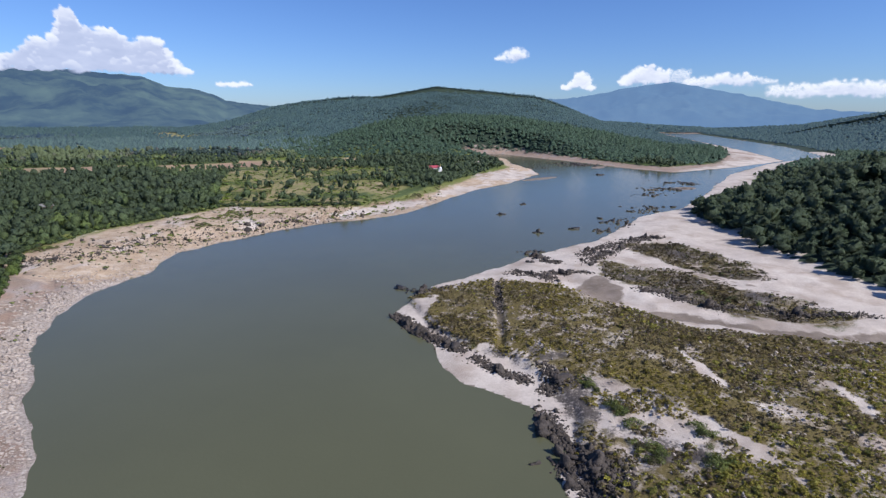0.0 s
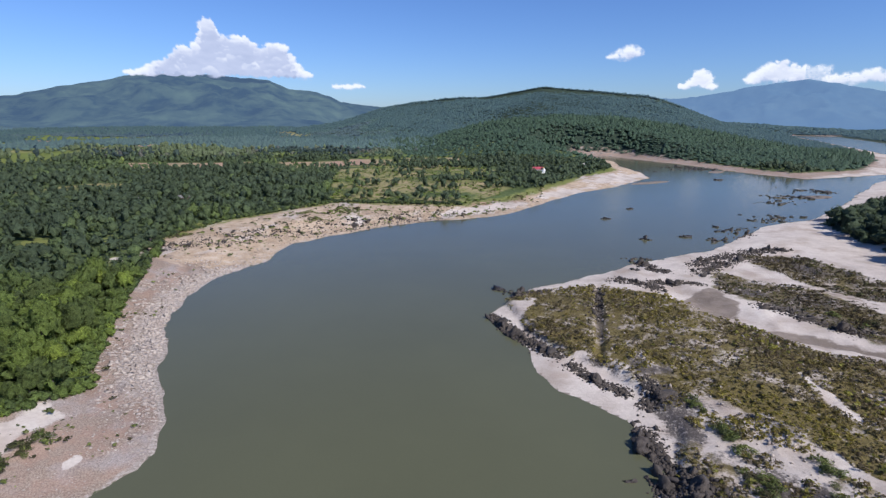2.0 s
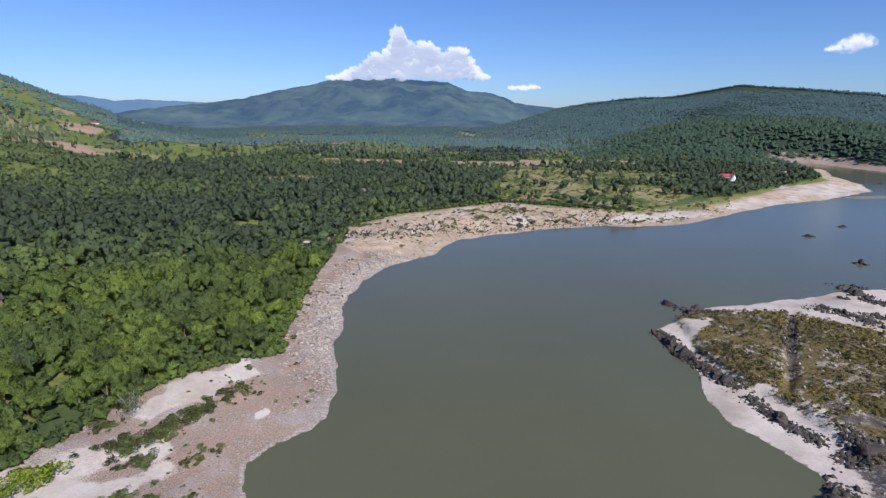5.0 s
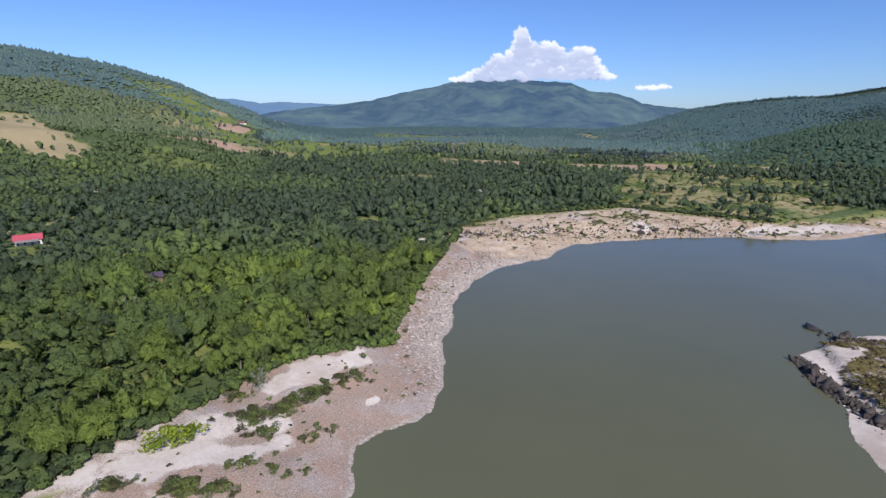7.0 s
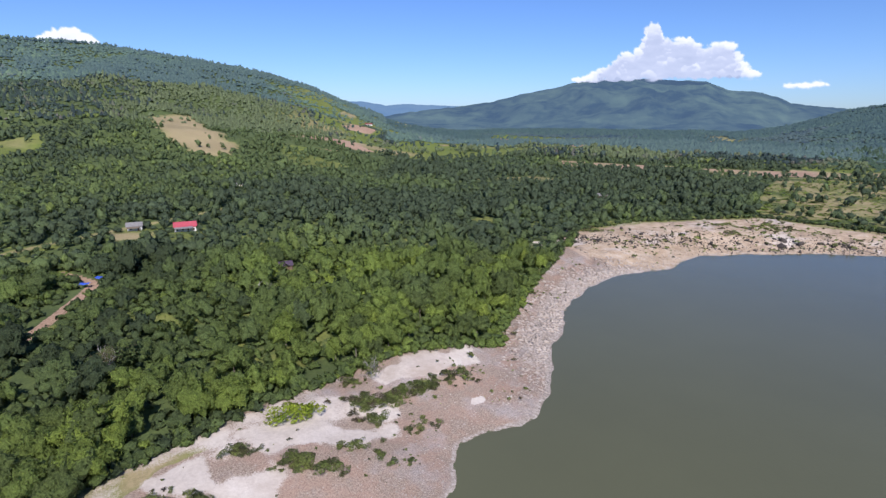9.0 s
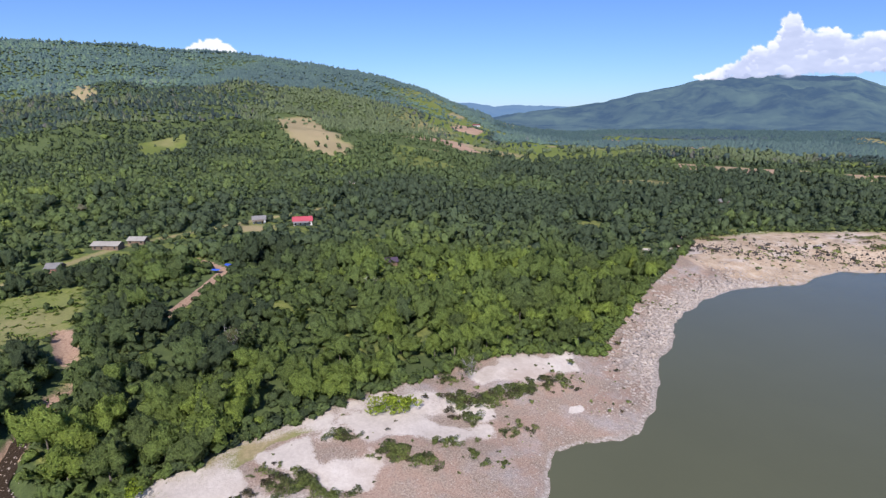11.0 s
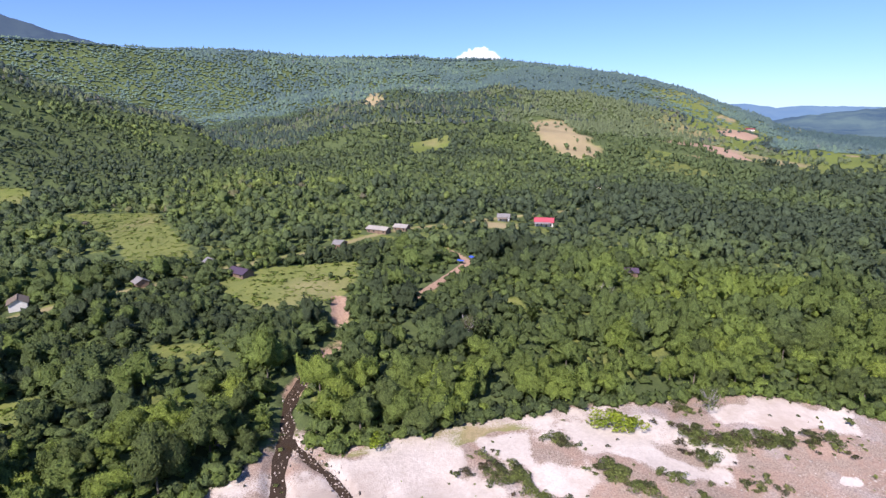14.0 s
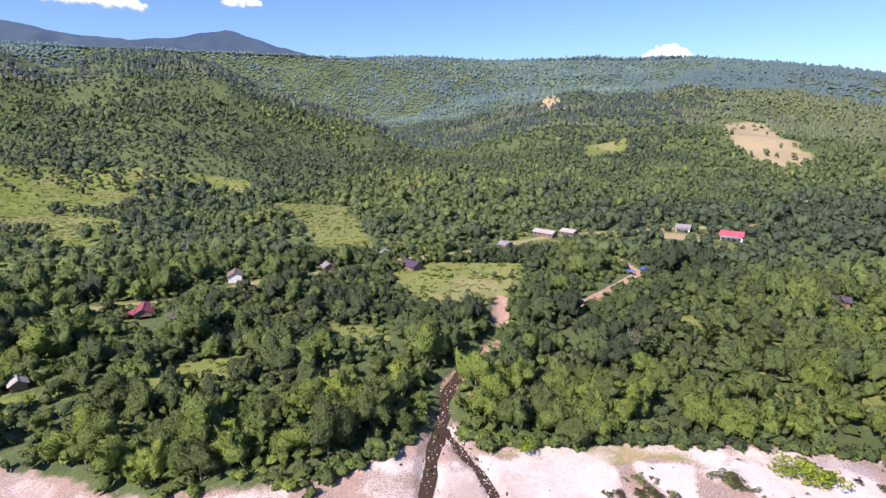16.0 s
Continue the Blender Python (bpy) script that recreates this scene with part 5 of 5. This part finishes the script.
def limb(bm, a, b, r0, r1, sides=7):
    a, b = Vector(a), Vector(b)
    m = Matrix.Translation((a + b) / 2) @ (b - a).to_track_quat("Z", "Y").to_matrix().to_4x4()
    bmesh.ops.create_cone(bm, cap_ends=True, segments=sides, radius1=r0, radius2=r1, depth=(b - a).length, matrix=m)


PALE_BARK = plain("pale_bark", (0.2, 0.18, 0.155), (0.4, 0.37, 0.335), 3.0, 0.9)


def bare_tree(x, y, tall, seed):
    g = np.random.default_rng(seed)
    root = new("bare_tree")
    root.location = (x, y, float(height(np.array([x]), np.array([y]))[0]) - 0.2)
    bm = bmesh.new()
    limb(bm, (0, 0, 0), (0.2, 0.1, tall * 0.4), 0.3, 0.2)
    part("trunk", bm, PALE_BARK, root)
    bm = bmesh.new()
    for k in range(9):
        a, h = k * 2.4, tall * g.uniform(0.3, 0.42)
        e = Vector((math.cos(a) * tall * 0.3, math.sin(a) * tall * 0.3, tall * g.uniform(0.6, 0.95)))
        limb(bm, (0.15, 0.1, h), e, 0.13, 0.05, 5)
        for j in range(5):
            o = Vector((0.15, 0.1, h)).lerp(e, g.uniform(0.35, 1))
            limb(bm, o, o + Vector(g.normal(0, 1, 3)) * tall * 0.1 + Vector((0, 0, tall * 0.1)), 0.05, 0.02, 4)
    part("branches", bm, PALE_BARK, root)
    v, f, n = leaf_crown(seed, 340, 0.034, 7, 0.85, 0.8)
    c = new("crown", mesh_from("crown", v * (tall, tall, tall), f, BUSH))
    c.parent = root
    tagged(root, "half-bare pale grey tree at the edge of the sand", "tree")


bare_tree(-128, 73, 7.5, 71)
for bx, by, bt, bs in ((-205, 70, 9, 72), (-150, -150, 8, 73), (-172, 12, 9, 75), (-230, -215, 10, 76), (-250, -230, 10, 77), (-240, -205, 9, 78)):
    bare_tree(bx, by, bt, bs)

# ---- houses ----
ROOFS = {"red": plain("red_sheet_roof", (0.33, 0.05, 0.07), (0.48, 0.09, 0.11), 0.8, 0.5, 0.1), "maroon": plain("maroon_roof", (0.16, 0.035, 0.04), (0.25, 0.07, 0.07), 0.8, 0.6, 0.1),
         "grey": plain("grey_sheet_roof", (0.13, 0.12, 0.115), (0.28, 0.265, 0.25), 0.8, 0.5, 0.1), "pale": plain("pale_roof", (0.24, 0.215, 0.185), (0.4, 0.37, 0.32), 0.8, 0.7, 0.1),
         "brown": plain("thatch_roof", (0.1, 0.075, 0.055), (0.2, 0.16, 0.12), 2.0, 0.95, 0.4), "violet": plain("dark_violet_roof", (0.04, 0.026, 0.045), (0.085, 0.055, 0.085), 0.9, 0.7, 0.1)}
WALLS = {"white": plain("white_wall", (0.55, 0.53, 0.49), (0.76, 0.74, 0.7), 0.9, 0.85, 0.1), "wood": plain("wood_wall", (0.12, 0.08, 0.055), (0.24, 0.17, 0.12), 1.5, 0.9, 0.2),
         "brick": plain("brick_wall", (0.3, 0.14, 0.1), (0.42, 0.24, 0.18), 1.2, 0.9, 0.2)}
DARK_GLASS = plain("window_glass", (0.02, 0.022, 0.025), (0.05, 0.05, 0.055), 1.0, 0.2, 0.0)
DOOR_WOOD = plain("door_wood", (0.1, 0.06, 0.04), (0.17, 0.11, 0.07), 2.0, 0.7, 0.1)


def box(bm, x0, x1, y0, y1, z0, z1):
    m = Matrix.Translation(((x0 + x1) / 2, (y0 + y1) / 2, (z0 + z1) / 2)) @ Matrix.Diagonal((x1 - x0, y1 - y0, z1 - z0, 1))
    bmesh.ops.create_cube(bm, size=1, matrix=m)


def roof_half(bm, length, half, eave, ridge, sign, over):
    """One sloping sheet of a gable roof, with its thickness."""
    t = 0.14
    y0, y1 = 0, sign * (half + over)
    drop = (ridge - eave) / half
    v = []
    for x in (-length / 2 - over, length / 2 + over):
        for y in (y0, y1):
            z = ridge - abs(y) * drop
            v += [bm.verts.new((x, y, z)), bm.verts.new((x, y, z + t))]
    for f in ((0, 1, 3, 2), (4, 6, 7, 5), (0, 4, 5, 1), (2, 3, 7, 6), (1, 5, 7, 3), (0, 2, 6, 4)):
        bm.faces.new([v[i] for i in f])
    bmesh.ops.recalc_face_normals(bm, faces=bm.faces)


def house(x, y, turn, length, width, eave, ridge, roof, wall, label, stilts=False, lean_to=""):
    root = new("house")
    z = float(np.min(height(np.array([x - 4.0, x, x + 4]), np.array([y, y, y]))))
    root.matrix_basis = pose(x, y, z - 0.15, 0, 0, turn)
    base = 1.4 if stilts else 0.0
    h, w = length / 2, width / 2
    bm = bmesh.new()
    box(bm, -h, h, -w, w, base, eave)
    for sx in (-h, h - 0.15):
        a = [bm.verts.new(p) for p in ((sx, -w, eave), (sx, w, eave), (sx, 0, ridge), (sx + 0.15, -w, eave), (sx + 0.15, w, eave), (sx + 0.15, 0, ridge))]
        for f in ((0, 1, 2), (5, 4, 3), (0, 3, 4, 1), (1, 4, 5, 2), (2, 5, 3, 0)):
            bm.faces.new([a[i] for i in f])
    part("wall", bm, WALLS[wall], root)
    for sign in (-1, 1):
        bm = bmesh.new()
        roof_half(bm, length, w, eave, ridge, sign, 0.6)
        part("roof_slope", bm, ROOFS[roof], root)
    bm = bmesh.new()
    box(bm, -h - 0.6, h + 0.6, -0.16, 0.16, ridge + 0.1, ridge + 0.22)
    part("ridge_cap", bm, ROOFS[roof], root)
    n = max(2, int(length / 3))
    for sign in (-1, 1):
        for k in range(n):
            cx = -h + (k + 0.5) * length / n
            bm = bmesh.new()
            y0 = sign * (w + 0.03)
            if k == n // 2:
                box(bm, cx - 0.5, cx + 0.5, min(y0, sign * (w - 0.05)), max(y0, sign * (w - 0.05)), base, base + 2.0)
                part("door", bm, DOOR_WOOD, root)
            else:
                box(bm, cx - 0.5, cx + 0.5, min(y0, sign * (w - 0.05)), max(y0, sign * (w - 0.05)), base + 0.9, base + 2.0)
                part("window", bm, DARK_GLASS, root)
    if stilts:
        for sx in (-h + 0.3, 0, h - 0.3):
            for sy in (-w + 0.3, w - 0.3):
                bm = bmesh.new()
                limb(bm, (sx, sy, -0.3), (sx, sy, base), 0.13, 0.13)
                part("post", bm, DOOR_WOOD, root)
    if lean_to:
        bm = bmesh.new()
        v = [bm.verts.new(p) for p in ((-h, -w - 3.0, eave - 0.9), (h * 0.7, -w - 3.0, eave - 0.9), (h * 0.7, -w, eave - 0.1), (-h, -w, eave - 0.1))]
        v2 = [bm.verts.new(q.co + Vector((0, 0, 0.1))) for q in v]
        bm.faces.new(v[::-1]), bm.faces.new(v2)
        for k in range(4):
            bm.faces.new([v[k], v[(k + 1) % 4], v2[(k + 1) % 4], v2[k]])
        part("lean_to_roof", bm, ROOFS[lean_to], root)
        for px_ in (-h + 0.2, h * 0.7 - 0.2):
            bm = bmesh.new()
            limb(bm, (px_, -w - 2.8, -0.3), (px_, -w - 2.8, eave - 0.85), 0.1, 0.1)
            part("post", bm, DOOR_WOOD, root)
    return tagged(root, label, "house", "village houses")


house(-352, 74, 78, 12, 7, 3.4, 5.6, "red", "white", "white village house with a bright red sheet roof", lean_to="grey")
house(-368, 49, 80, 8, 6, 3.0, 4.8, "grey", "white", "small white house with a dark grey roof by a bare yard", lean_to="brown")
house(-329, -34, 62, 14, 6, 2.8, 4.2, "pale", "wood", "long low building with pale sheet roofs")
house(-336, -20, 62, 9, 6, 2.6, 4.0, "pale", "wood", "low shed with a pale weathered sheet roof")
house(-292, -52, 70, 6, 5, 3.0, 4.6, "grey", "brick", "small brick house with a grey roof")
house(-243, -90, 55, 11, 6, 2.4, 4.0, "violet", "wood", "open farm building with a dark violet roof beside the green field")
house(-203, -163, 35, 8, 6, 3.4, 5.0, "brown", "white", "white-walled house with a brown thatched roof")
house(-156, -169, 40, 10, 6, 2.8, 4.4, "maroon", "wood", "timber house with a long maroon roof", stilts=True, lean_to="maroon")
house(-229, -129, 45, 6, 5, 2.6, 4.0, "grey", "wood", "small timber hut with a grey sheet roof by the road")
house(-259, -110, 45, 6, 5, 2.6, 4.0, "grey", "wood", "small timber hut with a grey sheet roof by the road")
house(-101, -160, 60, 6, 4, 2.4, 3.6, "pale", "wood", "low hut with a pale sheet roof among trees")
house(-245, 94, 80, 6, 4, 2.6, 4.0, "violet", "wood", "small hut with a dark roof among the trees")
house(3, 738, 20, 14, 8, 4.0, 6.5, "red", "white", "monastery hall with a red roof beside the stupa")
house(40, 790, 50, 9, 6, 3, 5, "grey", "white", "white house with a grey roof near the far bank")
house(70, 830, 50, 9, 6, 3, 5, "pale", "white", "white house with a pale roof near the far bank")
house(-330, 395, 20, 10, 6, 3, 5, "grey", "white", "white house with a grey roof in the riverside wood")
house(-300, 420, 60, 8, 6, 3, 4.6, "grey", "wood", "timber house with a grey sheet roof in the riverside wood")
house(-560, 470, 60, 9, 6, 3, 5, "grey", "wood", "timber house with a grey sheet roof in the plain")
house(-470, 300, 60, 9, 6, 3, 5, "pale", "wood", "timber house with a pale sheet roof in the plain")
house(-520, 160, 70, 8, 6, 3, 5, "grey", "white", "white house with a grey roof among trees")
house(-1210, 705, 60, 18, 9, 4, 6.5, "maroon", "white", "large building with a red roof far across the plain")

WHITEWASH = plain("whitewash", (0.72, 0.71, 0.69), (0.84, 0.83, 0.81), 0.8, 0.8, 0.1)
GILT = plain("gilt", (0.5, 0.33, 0.1), (0.75, 0.55, 0.2), 1.5, 0.35, 0.1, 0.8)


def stupa(x, y):
    root = new("stupa")
    root.location = (x, y, float(height(np.array([x]), np.array([y]))[0]))

    def turned(profile):
        bm = bmesh.new()
        rings = [[bm.verts.new((r * math.cos(a * math.tau / 20), r * math.sin(a * math.tau / 20), z)) for a in range(20)] for r, z in profile]
        for a, b in zip(rings, rings[1:]):
            for k in range(20):
                bm.faces.new((a[k], a[(k + 1) % 20], b[(k + 1) % 20], b[k]))
        bm.faces.new(rings[-1])
        return bm

    bm = bmesh.new()
    for k in range(3):
        box(bm, -4.2 + k * 0.7, 4.2 - k * 0.7, -4.2 + k * 0.7, 4.2 - k * 0.7, k * 0.8 - (0.6 if k == 0 else 0), (k + 1) * 0.8)
    part("terrace", bm, WHITEWASH, root)
    part("bell", turned([(2.6, 2.35), (2.7, 2.9), (2.2, 3.3), (2.0, 4.4), (1.5, 5.4), (0.9, 6.0), (0.8, 6.4)]), WHITEWASH, root)
    part("spire", turned([(0.75, 6.4), (0.8, 6.7), (0.55, 6.9), (0.6, 7.2), (0.4, 7.5), (0.28, 8.8), (0.1, 10.0), (0.02, 11.0)]), GILT, root, "gilt spire")
    tagged(root, "white bell-shaped stupa with a gilt spire near the bank", "stupa")


stupa(12, 722)

TARP = plain("blue_tarp", (0.03, 0.07, 0.42), (0.06, 0.14, 0.6), 1.2, 0.45, 0.4)


def tarp_shelter(x, y, turn):
    root = new("tarp_shelter")
    root.matrix_basis = pose(x, y, float(height(np.array([x]), np.array([y]))[0]), 0, 0, turn)
    bm = bmesh.new()
    bmesh.ops.create_grid(bm, x_segments=8, y_segments=6, size=1.0)
    for v in bm.verts:
        v.co = Vector((v.co.x * 1.9, v.co.y * 1.4, 2.2 - 0.35 * abs(v.co.y) - 0.12 * math.cos(v.co.x * 4)))
    bmesh.ops.solidify(bm, geom=bm.faces[:], thickness=0.03)
    part("sheet", bm, TARP, root)
    for sx in (-1.7, 1.7):
        for sy in (-1.2, 1.2):
            bm = bmesh.new()
            limb(bm, (sx, sy, -0.2), (sx, sy, 1.85), 0.06, 0.06)
            part("pole", bm, DOOR_WOOD, root)
    tagged(root, "small shelter under a bright blue tarpaulin on bare earth", "shelter", "tarp shelters")


tarp_shelter(-268, 20, 20)
tarp_shelter(-262, 14, 60)
tarp_shelter(-520, 330, 30)

# ---- far mountains and clouds ----
def mountain(name, azimuths, elevations, dist, foot, mat, label, seed, power=1.3):
    azs = np.linspace(azimuths[0], azimuths[-1], 260)
    rs = np.linspace(foot, min(dist * 1.05, 4880), 46)
    A, R = np.meshgrid(azs, rs)
    x, y = (-R * np.sin(np.radians(A))).ravel(), (R * np.cos(np.radians(A))).ravel()
    el = np.interp(A, azimuths, elevations) + 0.06 * fbm(A * 40, A * 0, 30, seed, 4)
    top = EYE_H + dist * np.tan(np.radians(el))
    s = np.clip((R - foot) / (dist - foot), 0, 1)
    fold = np.abs(fbm(x, y, 500, seed, 5)).reshape(R.shape)
    z = top * s ** power * (1 + 1.35 * (0.4 - fold) * (1 - s) ** 0.8 * smooth(0, 0.25, s))
    z = np.where(R > dist, top - (R - dist) * 0.4, z)
    z = np.where(s <= 0, -5, z)
    na, nr = len(azs), len(rs)
    i, j = np.arange(nr - 1)[:, None] * na, np.arange(na - 1)[None]
    faces = np.stack([i + j, i + na + j, i + na + j + 1, i + j + 1], -1).reshape(-1, 4)[:, ::-1]
    ob = new(name, mesh_from(name, np.stack([x, y, z.ravel()], -1), faces, mat, True))
    return tagged(ob, label, "mountain", kind="structure")


# the third colour is emitted to imitate the haze before each slope
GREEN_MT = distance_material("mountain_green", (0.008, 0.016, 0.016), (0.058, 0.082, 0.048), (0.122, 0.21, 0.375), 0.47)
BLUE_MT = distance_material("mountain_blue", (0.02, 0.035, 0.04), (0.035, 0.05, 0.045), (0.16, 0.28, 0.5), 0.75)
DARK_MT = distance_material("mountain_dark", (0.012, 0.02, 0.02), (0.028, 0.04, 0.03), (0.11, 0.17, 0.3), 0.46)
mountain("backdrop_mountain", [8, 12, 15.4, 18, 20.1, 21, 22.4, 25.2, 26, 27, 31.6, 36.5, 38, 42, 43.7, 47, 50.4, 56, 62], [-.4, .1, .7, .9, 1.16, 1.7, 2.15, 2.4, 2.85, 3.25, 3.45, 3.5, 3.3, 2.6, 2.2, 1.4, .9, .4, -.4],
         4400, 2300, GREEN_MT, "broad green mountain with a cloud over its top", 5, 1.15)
mountain("backdrop_peak", [-46, -40, -35, -28.7, -23.4, -20, -17.3, -14, -9, -4], [.2, .3, .6, 2.0, 3.1, 2.7, 2.1, 1.6, 1.5, .8], 4750, 3300, BLUE_MT, "mountain far behind the river, blue haze painted into its glow", 6, 1.0)
mountain("backdrop_ridge", [42, 46, 50, 56, 58, 60.4, 64, 72, 80], [.3, .6, .9, 1.15, 1.0, 1.35, 1.4, 1.2, 1], 4800, 3600, BLUE_MT, "low ridge at the horizon, blue haze painted into its glow", 7, 1.0)
mountain("backdrop_hill", [106, 112, 118, 122.6, 127.6, 131, 135, 140, 144, 155, 165], [4, 5, 6, 7.0, 8.4, 7.7, 7.1, 7.2, 7.9, 8, 6], 3400, 2500, DARK_MT, "dark mountain behind the wooded hills, blue haze painted into its glow", 8, 1.0)


def cloud(outline, base, dist, seed, soft, grey):
    """A heap cloud far off: a thin glowing sheet, dense in the middle and fraying out, heaped up to an outline of
    (azimuth, top). Lit tops and shaded undersides are painted into its emission.
    """
    oa, ot = [q[0] for q in outline], [q[1] for q in outline]
    azs = np.arange(oa[0] - 1.6, oa[-1] + 1.6, 0.085)
    els = np.arange(base - 0.8, max(ot) + 0.9, 0.085)
    A, E = np.meshgrid(azs, els)
    g = np.random.default_rng(seed)
    field, lit_tone = np.full(A.shape, -9.0), np.zeros(A.shape)
    wa, we = A + 0.1 * fbm(A, E, 0.5, seed, 3), E + 0.1 * fbm(A, E, 0.5, seed + 40, 3)
    for _ in range(int(14 * (oa[-1] - oa[0]) + 12)):
        ca = g.uniform(oa[0], oa[-1])
        top = np.interp(ca, oa, ot)
        rad = min(g.uniform(0.18, 0.62), 0.5 * (top - base) + 0.12)
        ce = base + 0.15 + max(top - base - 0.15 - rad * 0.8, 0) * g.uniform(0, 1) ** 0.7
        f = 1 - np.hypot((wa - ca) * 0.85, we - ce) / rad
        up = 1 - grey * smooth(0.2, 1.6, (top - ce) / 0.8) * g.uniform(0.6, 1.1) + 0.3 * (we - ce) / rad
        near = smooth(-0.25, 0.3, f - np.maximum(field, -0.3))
        lit_tone = lit_tone * (1 - near) + up * near
        field = np.maximum(field, f)
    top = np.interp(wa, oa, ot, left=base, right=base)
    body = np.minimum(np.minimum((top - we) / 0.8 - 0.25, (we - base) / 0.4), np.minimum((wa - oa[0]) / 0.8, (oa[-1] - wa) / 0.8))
    lit_tone = np.where(field > body, lit_tone, np.maximum(lit_tone, 1 - grey * 0.75 * smooth(0.1, 1.6, (top - we) / 0.8)))
    field = np.maximum(field, body)
    wisp = fbm(A * 0.5, E * 1.6, 0.6, seed + 90, 4)
    field = field + 0.25 * fbm(A, E, 0.28, seed + 80, 4) + 0.2 * wisp
    mass = smooth(0.0, soft, field) * smooth(-0.35, 0.15, we - base + 0.25 * wisp) * 0.97
    lit_tone = lit_tone + 0.1 * wisp
    x, y = -dist * np.sin(np.radians(A)), dist * np.cos(np.radians(A))
    z = EYE_H + dist * np.tan(np.radians(E))
    na, ne = len(azs), len(els)
    i, j = np.arange(ne - 1)[:, None] * na, np.arange(na - 1)[None]
    faces = np.stack([i + j, i + na + j, i + na + j + 1, i + j + 1], -1).reshape(-1, 4)
    ob = new("backdrop_cloud", mesh_from("backdrop_cloud", np.stack([x, y, z], -1).reshape(-1, 3), faces, CLOUD, True, {"mass": mass.ravel(), "lit_tone": np.clip(lit_tone, 0, 1).ravel()}))
    return tagged(ob, "white heap cloud with lit tops and grey shaded base painted in", "cloud", kind="structure")


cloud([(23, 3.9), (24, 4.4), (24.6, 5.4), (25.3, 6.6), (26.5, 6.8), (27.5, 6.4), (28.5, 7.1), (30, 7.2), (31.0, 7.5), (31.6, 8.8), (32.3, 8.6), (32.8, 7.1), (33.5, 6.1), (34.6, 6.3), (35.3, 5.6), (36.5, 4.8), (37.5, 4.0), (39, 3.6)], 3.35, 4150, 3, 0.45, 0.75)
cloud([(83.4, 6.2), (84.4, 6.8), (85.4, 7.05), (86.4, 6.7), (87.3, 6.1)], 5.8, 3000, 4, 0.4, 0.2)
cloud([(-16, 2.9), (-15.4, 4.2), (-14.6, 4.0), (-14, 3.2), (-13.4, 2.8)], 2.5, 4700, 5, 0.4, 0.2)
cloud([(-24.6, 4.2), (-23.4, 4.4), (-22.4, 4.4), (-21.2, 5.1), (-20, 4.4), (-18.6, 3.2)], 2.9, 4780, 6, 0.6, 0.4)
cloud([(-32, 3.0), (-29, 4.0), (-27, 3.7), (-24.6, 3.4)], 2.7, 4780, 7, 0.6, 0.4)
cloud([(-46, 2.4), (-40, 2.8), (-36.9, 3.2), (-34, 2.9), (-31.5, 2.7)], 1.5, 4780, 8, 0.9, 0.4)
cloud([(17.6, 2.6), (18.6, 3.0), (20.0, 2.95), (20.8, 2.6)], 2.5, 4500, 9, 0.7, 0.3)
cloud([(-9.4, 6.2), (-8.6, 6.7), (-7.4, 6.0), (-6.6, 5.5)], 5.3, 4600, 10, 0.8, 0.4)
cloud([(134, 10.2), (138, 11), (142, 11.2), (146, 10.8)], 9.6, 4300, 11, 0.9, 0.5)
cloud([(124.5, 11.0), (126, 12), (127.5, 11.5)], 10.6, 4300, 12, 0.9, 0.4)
